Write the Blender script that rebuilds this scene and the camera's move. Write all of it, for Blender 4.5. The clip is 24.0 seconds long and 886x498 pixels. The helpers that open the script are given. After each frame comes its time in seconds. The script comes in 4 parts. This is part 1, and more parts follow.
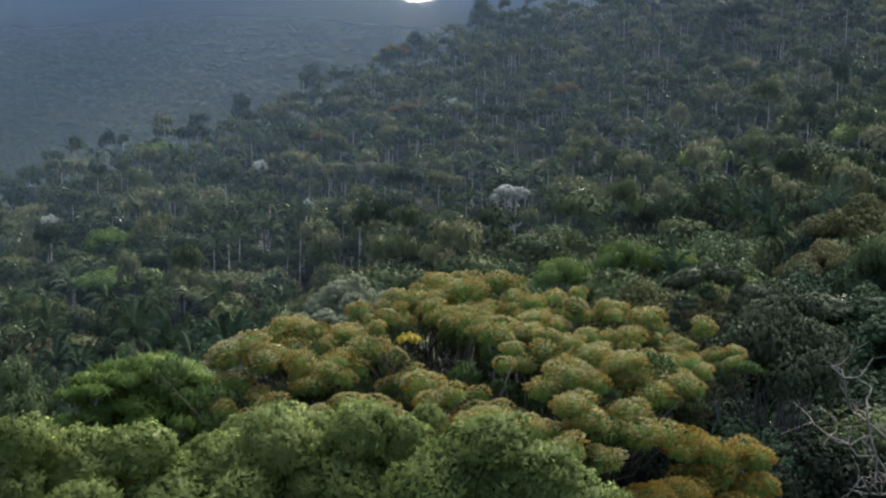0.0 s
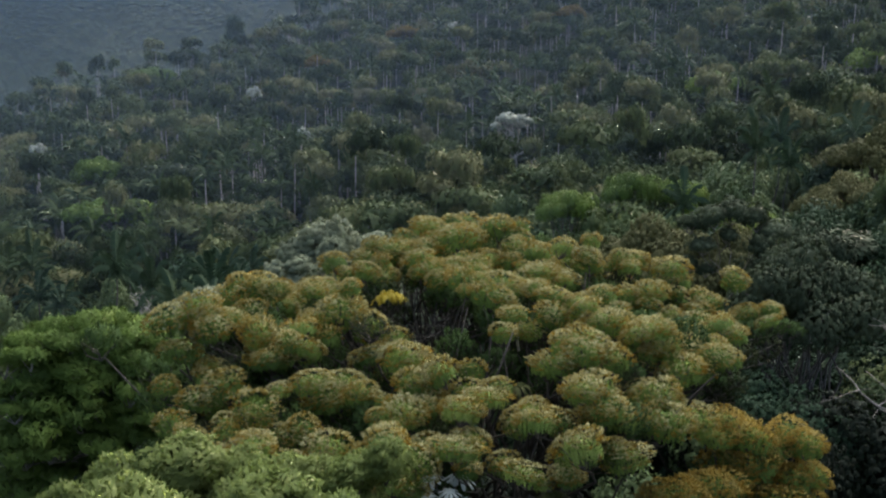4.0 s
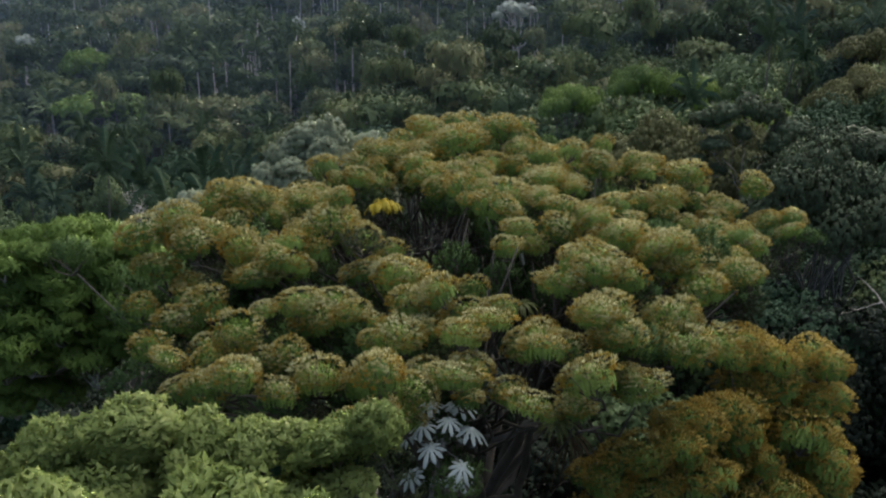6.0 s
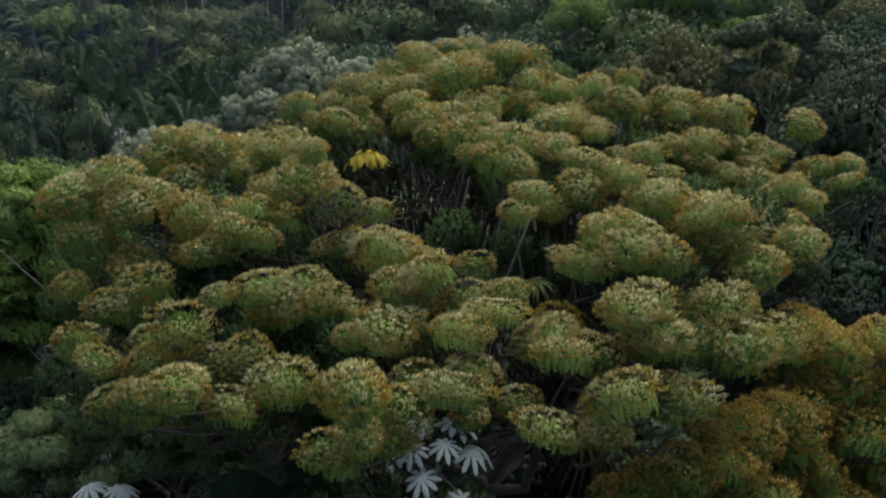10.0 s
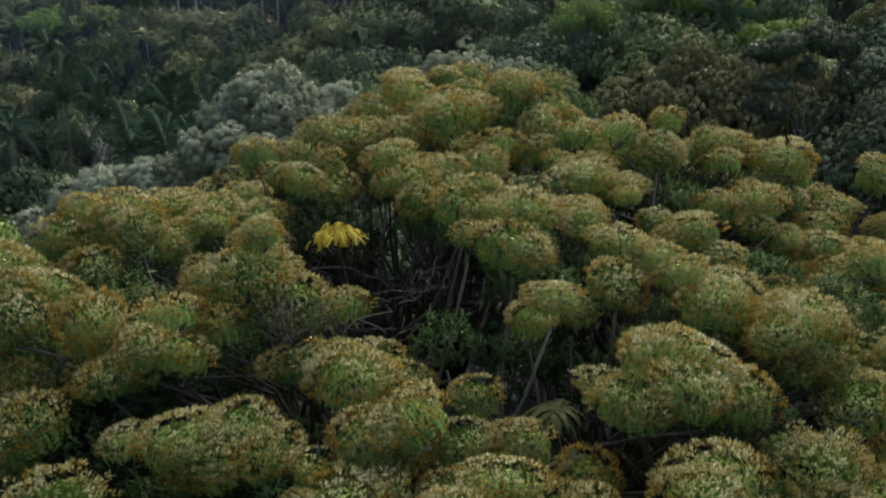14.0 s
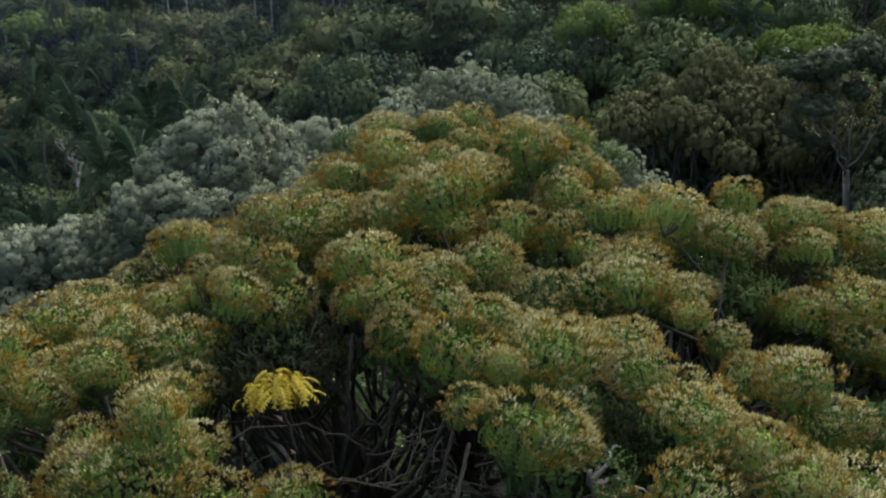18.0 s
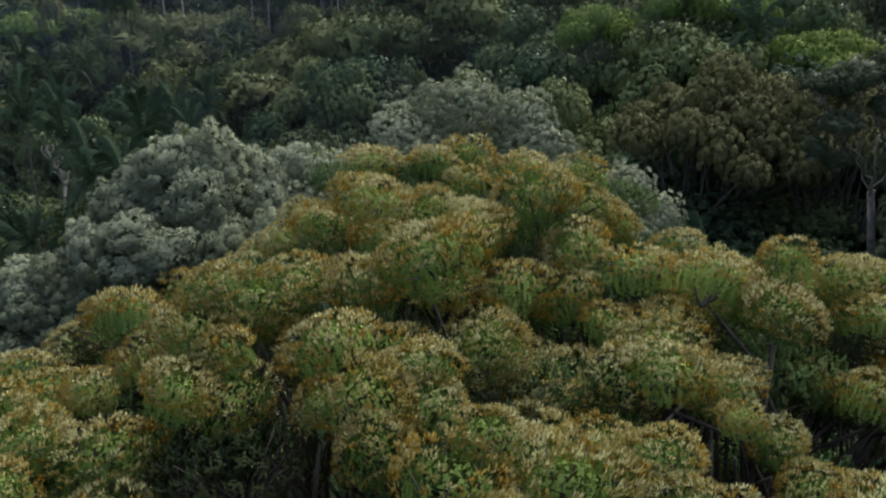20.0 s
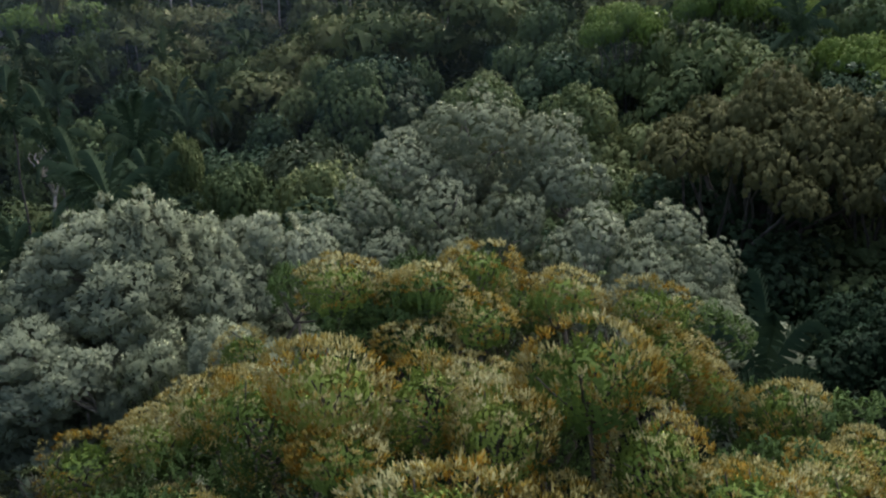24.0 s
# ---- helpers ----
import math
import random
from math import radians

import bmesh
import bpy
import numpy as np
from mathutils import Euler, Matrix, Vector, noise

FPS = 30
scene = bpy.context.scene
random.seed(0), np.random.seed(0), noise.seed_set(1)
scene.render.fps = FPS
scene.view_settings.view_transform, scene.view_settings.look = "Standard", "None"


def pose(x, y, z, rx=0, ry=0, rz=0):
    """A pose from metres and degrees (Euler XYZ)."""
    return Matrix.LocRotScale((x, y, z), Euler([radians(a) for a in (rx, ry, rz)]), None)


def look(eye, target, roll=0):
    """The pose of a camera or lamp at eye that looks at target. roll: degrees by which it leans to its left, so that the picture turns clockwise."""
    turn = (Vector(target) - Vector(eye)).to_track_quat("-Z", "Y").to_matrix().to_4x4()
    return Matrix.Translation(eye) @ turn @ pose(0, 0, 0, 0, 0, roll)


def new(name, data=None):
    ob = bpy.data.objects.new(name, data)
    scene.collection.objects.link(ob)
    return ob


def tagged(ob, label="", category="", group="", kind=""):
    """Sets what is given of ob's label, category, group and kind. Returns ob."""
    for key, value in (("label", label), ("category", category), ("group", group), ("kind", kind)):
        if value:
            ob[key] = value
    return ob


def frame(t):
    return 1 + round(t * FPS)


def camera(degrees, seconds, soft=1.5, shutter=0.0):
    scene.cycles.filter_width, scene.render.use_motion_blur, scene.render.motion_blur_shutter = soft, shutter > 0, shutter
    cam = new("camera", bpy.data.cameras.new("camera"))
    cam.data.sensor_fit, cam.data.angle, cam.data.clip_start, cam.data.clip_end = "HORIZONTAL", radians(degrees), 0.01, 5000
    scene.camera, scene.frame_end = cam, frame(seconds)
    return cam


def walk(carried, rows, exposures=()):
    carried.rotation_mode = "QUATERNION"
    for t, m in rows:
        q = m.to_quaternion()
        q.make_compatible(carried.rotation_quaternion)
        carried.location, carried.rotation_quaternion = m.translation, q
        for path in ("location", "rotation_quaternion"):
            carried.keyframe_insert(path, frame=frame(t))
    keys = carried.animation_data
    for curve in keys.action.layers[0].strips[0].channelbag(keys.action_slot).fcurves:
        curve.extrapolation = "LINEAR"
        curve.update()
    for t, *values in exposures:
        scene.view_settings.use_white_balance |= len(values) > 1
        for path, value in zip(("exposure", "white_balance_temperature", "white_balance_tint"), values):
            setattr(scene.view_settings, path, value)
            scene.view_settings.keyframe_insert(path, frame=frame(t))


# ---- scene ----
cam = camera(56.0, 24.0, soft=2.2)
PATH = [
    (0, (-0.449, -11.785, 29.985), (-0.456, -9.793, 29.81), 0.2),
    (0.5, (-0.437, -11.272, 29.99), (-0.445, -9.28, 29.816), 0.2),
    (1, (-0.394, -10.736, 30.004), (-0.402, -8.743, 29.829), 0.2),
    (1.5, (-0.321, -10.139, 29.997), (-0.33, -8.147, 29.822), 0.2),
    (3.5, (-0.138, -7.924, 29.973), (-0.147, -5.944, 29.691), 0.2),
    (4, (-0.112, -7.462, 29.973), (-0.121, -5.492, 29.628), 0.2),
    (4.5, (-0.094, -7.028, 29.972), (-0.104, -5.071, 29.564), 0.2),
    (5, (-0.095, -6.587, 29.952), (-0.105, -4.643, 29.481), 0.2),
    (5.5, (-0.098, -6.134, 29.939), (-0.108, -4.206, 29.408), 0.2),
    (6, (-0.092, -5.7, 29.922), (-0.1, -3.789, 29.331), 0.2),
    (6.5, (-0.067, -5.253, 29.908), (-0.075, -3.359, 29.265), 0.1),
    (7, (-0.055, -4.822, 29.898), (-0.063, -2.944, 29.209), 0.1),
    (7.5, (-0.057, -4.39, 29.897), (-0.065, -2.529, 29.164), 0.2),
    (8, (-0.056, -3.948, 29.894), (-0.063, -2.101, 29.127), 0.2),
    (8.5, (-0.069, -3.512, 29.888), (-0.074, -1.67, 29.109), 0.2),
    (9, (-0.062, -3.094, 29.878), (-0.067, -1.254, 29.096), 0.2),
    (9.5, (-0.044, -2.649, 29.863), (-0.05, -0.809, 29.08), 0.2),
    (11.5, (-0.003, -0.831, 29.853), (-0.01, 1.008, 29.066), 0.1),
    (12, (0.017, -0.34, 29.849), (0.01, 1.498, 29.062), 0.1),
    (12.5, (0.044, 0.168, 29.866), (0.036, 2.006, 29.079), 0.1),
    (13, (0.067, 0.735, 29.864), (0.059, 2.573, 29.076), 0.1),
    (13.5, (0.094, 1.328, 29.861), (0.085, 3.165, 29.072), 0.0),
    (14, (0.11, 1.926, 29.868), (0.1, 3.763, 29.078), 0.1),
    (14.5, (0.131, 2.54, 29.863), (0.121, 4.377, 29.071), 0.0),
    (15, (0.142, 3.111, 29.864), (0.132, 4.947, 29.072), 0.1),
    (15.5, (0.148, 3.704, 29.86), (0.139, 5.54, 29.068), 0.1),
    (16, (0.161, 4.269, 29.871), (0.151, 6.105, 29.076), 0.0),
    (16.5, (0.17, 4.727, 29.88), (0.16, 6.563, 29.085), 0.0),
    (17, (0.181, 5.232, 29.876), (0.171, 7.067, 29.08), 0.0),
    (17.5, (0.19, 5.808, 29.859), (0.179, 7.642, 29.063), -0.1),
    (19.5, (0.276, 7.945, 29.864), (0.264, 9.779, 29.067), -0.0),
    (20, (0.297, 8.523, 29.863), (0.285, 10.357, 29.066), -0.0),
    (20.5, (0.312, 9.117, 29.86), (0.301, 10.952, 29.062), -0.0),
    (21, (0.323, 9.707, 29.875), (0.312, 11.541, 29.077), -0.0),
    (21.5, (0.341, 10.294, 29.886), (0.33, 12.128, 29.087), -0.0),
    (22, (0.334, 10.852, 29.895), (0.323, 12.685, 29.096), 0.0),
    (22.5, (0.329, 11.394, 29.91), (0.318, 13.227, 29.111), 0.0),
    (23, (0.334, 11.945, 29.894), (0.323, 13.779, 29.095), -0.0),
    (23.5, (0.356, 12.511, 29.892), (0.343, 14.343, 29.09), -0.1),
    (24, (0.394, 12.993, 29.936), (0.345, 14.816, 29.116), -0.1),
]
walk(cam, [(t, look(eye, target, roll)) for t, eye, target, roll in PATH],
     [(0, 1.70), (4, 1.58), (8, 1.42), (14, 1.35), (20, 1.30), (24, 1.21)])

# ---- world and light: an overcast evening in a valley ----
world = bpy.data.worlds.new("sky")
scene.world = world
world.use_nodes = True
wn = world.node_tree
sky = wn.nodes.new("ShaderNodeTexSky")
sky.sky_type, sky.sun_disc = "NISHITA", False
sky.sun_elevation, sky.sun_rotation = radians(38), radians(20)
sky.air_density, sky.dust_density, sky.ozone_density = 0.8, 7.0, 0.4
wn.links.new(sky.outputs[0], wn.nodes["Background"].inputs[0])
wn.nodes["Background"].inputs[1].default_value = 0.10
sun = new("sun", bpy.data.lights.new("sun", "SUN"))
sun.data.energy, sun.data.angle, sun.data.color = 1.5, radians(70), (0.98, 0.97, 0.98)
sun.matrix_world = look((20, 60, 90), (5, 20, 10))


# ---- materials ----
def principled(name, rough=0.6):
    m = bpy.data.materials.new(name)
    m.use_nodes = True
    b = m.node_tree.nodes["Principled BSDF"]
    b.inputs["Roughness"].default_value = rough
    return m, m.node_tree, b


def ramp(nt, fac, stops):
    r = nt.nodes.new("ShaderNodeValToRGB")
    while len(r.color_ramp.elements) < len(stops):
        r.color_ramp.elements.new(0.5)
    for e, (at, c) in zip(r.color_ramp.elements, stops):
        e.position, e.color = at, (*c, 1)
    nt.links.new(fac, r.inputs[0])
    return r.outputs[0]


def maths(nt, op, a, b):
    n = nt.nodes.new("ShaderNodeMath")
    n.operation = op
    for i, v in enumerate((a, b)):
        if isinstance(v, (int, float)):
            n.inputs[i].default_value = v
        else:
            nt.links.new(v, n.inputs[i])
    return n.outputs[0]


def noise_tex(nt, scale, detail=3.0, local=False):
    n = nt.nodes.new("ShaderNodeTexNoise")
    n.inputs["Scale"].default_value, n.inputs["Detail"].default_value = scale, detail
    c = nt.nodes.new("ShaderNodeTexCoord")
    if local:
        nt.links.new(c.outputs["Object"], n.inputs["Vector"])
    else:
        g = nt.nodes.new("ShaderNodeNewGeometry")
        nt.links.new(g.outputs["Position"], n.inputs["Vector"])
    return n.outputs["Fac"]


def foliage(name, stops, rough=0.5, through_light=0.25, patch=0.25, per_object=0.35, attribute=False):
    """Leaves: each blade, each patch and each plant takes its own shade between the stops."""
    m, nt, b = principled(name, rough)
    geo = nt.nodes.new("ShaderNodeNewGeometry")
    f = maths(nt, "MULTIPLY", geo.outputs["Random Per Island"], 0.2)
    f = maths(nt, "ADD", f, maths(nt, "MULTIPLY", maths(nt, "SUBTRACT", noise_tex(nt, patch), 0.17), 1.0))
    if attribute:
        a = nt.nodes.new("ShaderNodeAttribute")
        a.attribute_name = "tint"
        own = a.outputs["Fac"]
    else:
        own = nt.nodes.new("ShaderNodeObjectInfo").outputs["Random"]
    f = maths(nt, "ADD", f, maths(nt, "MULTIPLY", maths(nt, "SUBTRACT", own, 0.5), per_object))
    col = ramp(nt, f, stops)
    nt.links.new(col, b.inputs["Base Color"])
    b.inputs["Specular IOR Level"].default_value = 0.12
    t = nt.nodes.new("ShaderNodeBsdfTranslucent")
    nt.links.new(col, t.inputs["Color"])
    mix = nt.nodes.new("ShaderNodeMixShader")
    mix.inputs[0].default_value = through_light
    nt.links.new(b.outputs[0], mix.inputs[1])
    nt.links.new(t.outputs[0], mix.inputs[2])
    nt.links.new(mix.outputs[0], nt.nodes["Material Output"].inputs[0])
    return m


def bark(name, dark, light, scale=3.0):
    m, nt, b = principled(name, 0.85)
    f = maths(nt, "ADD", maths(nt, "MULTIPLY", noise_tex(nt, scale, 5), 0.7), maths(nt, "MULTIPLY", noise_tex(nt, scale * 7, 4), 0.35))
    nt.links.new(ramp(nt, f, [(0.3, dark), (0.7, light)]), b.inputs["Base Color"])
    bump = nt.nodes.new("ShaderNodeBump")
    bump.inputs["Strength"].default_value, bump.inputs["Distance"].default_value = 0.6, 0.03
    nt.links.new(f, bump.inputs["Height"])
    nt.links.new(bump.outputs[0], b.inputs["Normal"])
    return m


LEAF_MAIN = foliage("feathery_green", [(0.1, (0.0687, 0.125, 0.0313)), (0.5, (0.1649, 0.2471, 0.0563)), (0.9, (0.2826, 0.3531, 0.094))], 0.6, 0.3, 0.9)
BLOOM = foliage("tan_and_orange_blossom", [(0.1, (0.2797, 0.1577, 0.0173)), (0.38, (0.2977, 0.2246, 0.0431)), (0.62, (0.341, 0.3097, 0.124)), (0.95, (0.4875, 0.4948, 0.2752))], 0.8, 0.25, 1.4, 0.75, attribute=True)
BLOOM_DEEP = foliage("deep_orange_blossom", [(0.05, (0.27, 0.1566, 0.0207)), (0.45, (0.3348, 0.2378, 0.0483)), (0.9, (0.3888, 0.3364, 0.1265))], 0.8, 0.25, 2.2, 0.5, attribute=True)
LEAF_NEAR = foliage("glossy_light_green", [(0.1, (0.0856, 0.1316, 0.0398)), (0.5, (0.2022, 0.2617, 0.0794)), (0.95, (0.3813, 0.4006, 0.1656))], 0.45, 0.5, 0.5, 0.15)
LEAF_FRESH = foliage("fresh_green", [(0.1, (0.0808, 0.1376, 0.0318)), (0.5, (0.1455, 0.2234, 0.0478)), (0.9, (0.2344, 0.3075, 0.0732))], 0.55, 0.25, 0.3)
LEAF_TIER = foliage("tiered_green", [(0.1, (0.0646, 0.1141, 0.0252)), (0.5, (0.1164, 0.1854, 0.0378)), (0.9, (0.1875, 0.2551, 0.0579))], 0.55, 0.25, 0.3)
# dull leaves of the hollow, also darkened in colour for the shade inside
LEAF_DULL_SHADED = foliage("dull_shaded_inner_leaf", [(0.1, (0.02, 0.032, 0.012)), (0.5, (0.045, 0.06, 0.022)), (0.95, (0.085, 0.09, 0.04))], 0.75, 0.15, 0.9)
BLOOM_FAR = foliage("dull_orange_blossom", [(0.1, (0.10, 0.085, 0.025)), (0.5, (0.21, 0.15, 0.04)), (0.9, (0.32, 0.23, 0.075))], 0.8, 0.2, 0.3)
LEAF_YELLOW = foliage("clear_yellow", [(0.1, (0.36, 0.29, 0.03)), (0.9, (0.54, 0.45, 0.07))], 0.5, 0.3, 2.0)
LEAF_SILVER = foliage("silvery_leaf", [(0.1, (0.1543, 0.1862, 0.1129)), (0.5, (0.2411, 0.2793, 0.1851)), (0.95, (0.3567, 0.4019, 0.2844))], 0.75, 0.15, 0.6)
LEAF_WHITE = foliage("white_felted_leaf", [(0.1, (0.3421, 0.3875, 0.3533)), (0.9, (0.499, 0.5526, 0.5078))], 0.6, 0.1, 1.0, 0.2)
LEAF_CREAM = foliage("pale_cream_leaf", [(0.1, (0.32, 0.36, 0.2992)), (0.9, (0.6, 0.64, 0.5456))], 0.7, 0.15, 0.8)
# LEAF_MAIN toned down: shade between the clumps is put into the colour
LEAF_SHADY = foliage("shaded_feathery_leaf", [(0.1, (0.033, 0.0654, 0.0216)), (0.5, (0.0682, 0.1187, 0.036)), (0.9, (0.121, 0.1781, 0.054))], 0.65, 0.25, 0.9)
LEAF_TAN = foliage("pale_tan_leaf", [(0.1, (0.12, 0.13, 0.075)), (0.9, (0.27, 0.27, 0.17))], 0.75, 0.15, 0.4)
LEAF_DARK = foliage("dark_forest_green", [(0.1, (0.0225, 0.047, 0.0253)), (0.5, (0.0462, 0.0838, 0.0437)), (0.95, (0.0924, 0.1371, 0.0739))], 0.6, 0.2, 0.12, 0.5)
# darker copy of the forest green; the shade is put into the colour
LEAF_SHADE_DARK = foliage("shade_dark_grey_green", [(0.1, (0.0087, 0.0141, 0.0086)), (0.5, (0.0186, 0.0269, 0.0165)), (0.95, (0.0372, 0.048, 0.033))], 0.6, 0.15, 0.3, 0.4)
LEAF_MID = foliage("bush_green", [(0.1, (0.0604, 0.0995, 0.0457)), (0.5, (0.1238, 0.1715, 0.073)), (0.95, (0.2231, 0.2547, 0.1094))], 0.6, 0.22, 0.12, 0.5)
LEAF_GREY = foliage("grey_green", [(0.1, (0.0388, 0.0566, 0.032)), (0.5, (0.0726, 0.0986, 0.0542)), (0.95, (0.127, 0.1577, 0.0961))], 0.65, 0.2, 0.2, 0.4)
LEAF_BROWN = foliage("brownish_green", [(0.1, (0.0869, 0.0961, 0.0422)), (0.5, (0.1529, 0.1591, 0.0696)), (0.95, (0.2519, 0.2401, 0.1167))], 0.7, 0.2, 0.3, 0.3)
LEAF_PALM = foliage("palm_green", [(0.1, (0.0252, 0.0513, 0.0279)), (0.5, (0.0476, 0.0837, 0.0477)), (0.95, (0.0868, 0.1283, 0.0741))], 0.65, 0.15, 0.12, 0.5)
LEAF_FAR = foliage("far_forest", [(0.0, (0.0341, 0.0541, 0.0235)), (0.4, (0.0614, 0.0908, 0.0377)), (0.7, (0.0978, 0.1276, 0.0499)), (1.0, (0.1705, 0.1784, 0.0848))], 0.7, 0.25, 0.05, 1.2, attribute=True)
PALM_FAR = foliage("far_palms", [(0.1, (0.0326, 0.0592, 0.0268)), (0.9, (0.0869, 0.1234, 0.0536))], 0.6, 0.15, 0.05, 0.6, attribute=True)
BROMELIAD = foliage("bromeliad_leaf", [(0.1, (0.04, 0.06, 0.02)), (0.9, (0.13, 0.14, 0.05))], 0.45, 0.15, 2.0)
DEAD_LEAF = foliage("dead_brown_leaf", [(0.1, (0.05, 0.035, 0.02)), (0.9, (0.13, 0.09, 0.05))], 0.8, 0.1, 2.0)
BARK_DARK = bark("dark_bark", (0.022, 0.02, 0.016), (0.085, 0.075, 0.06))
BARK_GREY = bark("grey_bark", (0.045, 0.042, 0.036), (0.15, 0.14, 0.125))
BARK_PALE = bark("pale_bark", (0.09, 0.083, 0.07), (0.28, 0.265, 0.235))
BARK_SLIM = bark("slender_pale_bark", (0.14, 0.13, 0.11), (0.36, 0.34, 0.31))
BARK_WHITE = bark("bleached_bark", (0.22, 0.20, 0.18), (0.50, 0.48, 0.45))


# ---- mesh helpers ----
def mesh_of(name, vf, mat, smooth=False, tint=None):
    v, f = vf
    normal = v[:, 3:] if v.shape[1] == 6 else None
    v = v[:, :3]
    me = bpy.data.meshes.new(name)
    me.vertices.add(len(v))
    me.vertices.foreach_set("co", np.ascontiguousarray(v, np.float32).ravel())
    me.loops.add(f.size)
    me.loops.foreach_set("vertex_index", np.ascontiguousarray(f, np.int32).ravel())
    me.polygons.add(len(f))
    me.polygons.foreach_set("loop_start", np.arange(0, f.size, f.shape[1], dtype=np.int32))
    if smooth:
        me.polygons.foreach_set("use_smooth", np.ones(len(f), bool))
    me.update(calc_edges=True)
    if tint is not None:
        a = me.attributes.new("tint", "FLOAT", "POINT")
        a.data.foreach_set("value", np.ascontiguousarray(tint, np.float32))
    if normal is not None:
        a = me.attributes.new("custom_normal", "FLOAT_VECTOR", "POINT")
        a.data.foreach_set("vector", np.ascontiguousarray(unit(normal), np.float32).ravel())
    me.materials.append(mat)
    return me


def joined(*many):
    vs, fs, k = [], [], 0
    for v, f in many:
        vs.append(v), fs.append(f + k)
        k += len(v)
    return np.concatenate(vs), np.concatenate(fs)


def part(name, vf, mat, parent, label="", at=None, smooth=False):
    """One mesh object under a thing or under a part; vf is (vertices, faces) or a mesh."""
    ob = new(name, vf if isinstance(vf, bpy.types.Mesh) else mesh_of(name, vf, mat, smooth))
    ob.parent = parent
    if at is not None:
        ob.matrix_basis = at
    return tagged(ob, label)


def thing(name, m, label, category, group="", kind=""):
    ob = new(name)
    ob.empty_display_size = 0.2
    ob.matrix_basis = m
    return tagged(ob, label, category, group, kind)


def unit(a):
    return a / np.maximum(np.linalg.norm(a, axis=-1, keepdims=True), 1e-9)


def scatter(template, p, ahead, up, size, face=None):
    """Copies of a flat template (x across, y along, z out of the blade) at many places; face: how the leafage turns to the light."""
    tv, tf = template
    y = unit(ahead)
    x = unit(np.cross(y, up))
    z = np.cross(x, y)
    s = np.broadcast_to(np.asarray(size, float), (len(p),))[:, None, None]
    v = p[:, None] + s * (tv[None, :, :1] * x[:, None] + tv[None, :, 1:2] * y[:, None] + tv[None, :, 2:] * z[:, None])
    f = tf[None] + (np.arange(len(p)) * len(tv))[:, None, None]
    face = np.broadcast_to(unit((up if face is None else face) + 0.15 * z)[:, None], v.shape)
    return np.concatenate([v, face], -1).reshape(-1, 6), f.reshape(-1, tf.shape[1])


def tube(points, r0, r1, sides=6, wob=0.0, rng=None):
    """A tapered limb along points."""
    p = np.asarray(points, float)
    n = len(p)
    t = unit(np.gradient(p, axis=0))
    a = unit(np.cross(t, (0.31, 0.22, 0.93) if abs(t[0][2]) < 0.8 else (1.0, 0.1, 0.2)))
    b = np.cross(t, a)
    r = np.linspace(r0, r1, n)
    if rng is not None and wob:
        r = r * (1 + wob * rng.standard_normal(n))
    g = np.arange(sides) * 2 * np.pi / sides
    v = p[:, None] + r[:, None, None] * (np.cos(g)[None, :, None] * a[:, None] + np.sin(g)[None, :, None] * b[:, None])
    f = []
    for i in range(n - 1):
        for j in range(sides):
            q = (i * sides + j, i * sides + (j + 1) % sides, (i + 1) * sides + (j + 1) % sides, (i + 1) * sides + j)
            f += [(q[0], q[1], q[2]), (q[0], q[2], q[3])]
    for j in range(1, sides - 1):
        f.append(((n - 1) * sides, (n - 1) * sides + j, (n - 1) * sides + j + 1))
    return v.reshape(-1, 3), np.array(f)


def bent(a, b, rng, sag=0.12, n=7):
    """A wandering line from a to b."""
    a, b = np.asarray(a, float), np.asarray(b, float)
    t = np.linspace(0, 1, n)[:, None]
    d = np.linalg.norm(b - a)
    off = rng.standard_normal((n, 3)) * d * 0.035 * np.sin(np.pi * t)
    off += rng.standard_normal(3) * d * sag * np.sin(np.pi * t)
    return a + (b - a) * t + off


# blades: x across, y along, z out
BLADE = (np.array([(0, 0, 0), (-0.20, 0.38, 0.05), (0, 0.45, -0.02), (0.20, 0.38, 0.05), (0, 1, -0.10)]),
         np.array([(0, 2, 1), (0, 3, 2), (1, 2, 4), (2, 3, 4)]))
LANCE = (np.array([(0, 0, 0), (-0.13, 0.45, 0.03), (0.13, 0.45, 0.03), (0, 1, -0.16)]), np.array([(0, 2, 1), (1, 2, 3)]))
BROADER = (LANCE[0] * (1.45, 1, 1), LANCE[1])


def feather(pairs=7, droop=0.55, width=0.17):
    """A pinnate leaf, one unit long, arching over, with a triangle for each leaflet."""
    v, f = [], []
    for i in range(pairs):
        t0, t1 = i / pairs, (i + 1) / pairs
        for s in (-1, 1):
            w = width * (0.55 + 0.9 * math.sin(math.pi * (0.15 + 0.8 * t0)))
            k = len(v)
            v += [(0, t0, -droop * t0 ** 2), (0, t1, -droop * t1 ** 2), (s * w, (t0 + t1) / 2 + 0.06, -droop * t1 ** 2 - 0.10)]
            f.append((k, k + 2, k + 1) if s > 0 else (k, k + 1, k + 2))
    return np.array(v), np.array(f)


def on_dome(n, rng, low=-0.25):
    """Directions spread over a dome."""
    z = low + (1 - low) * (np.arange(n) + 0.5) / n
    a = np.arange(n) * 2.39996 + rng.uniform(0, 6)
    r = np.sqrt(1 - z ** 2)
    d = np.stack([r * np.cos(a), r * np.sin(a), z], -1) + rng.standard_normal((n, 3)) * 0.06
    return unit(d)


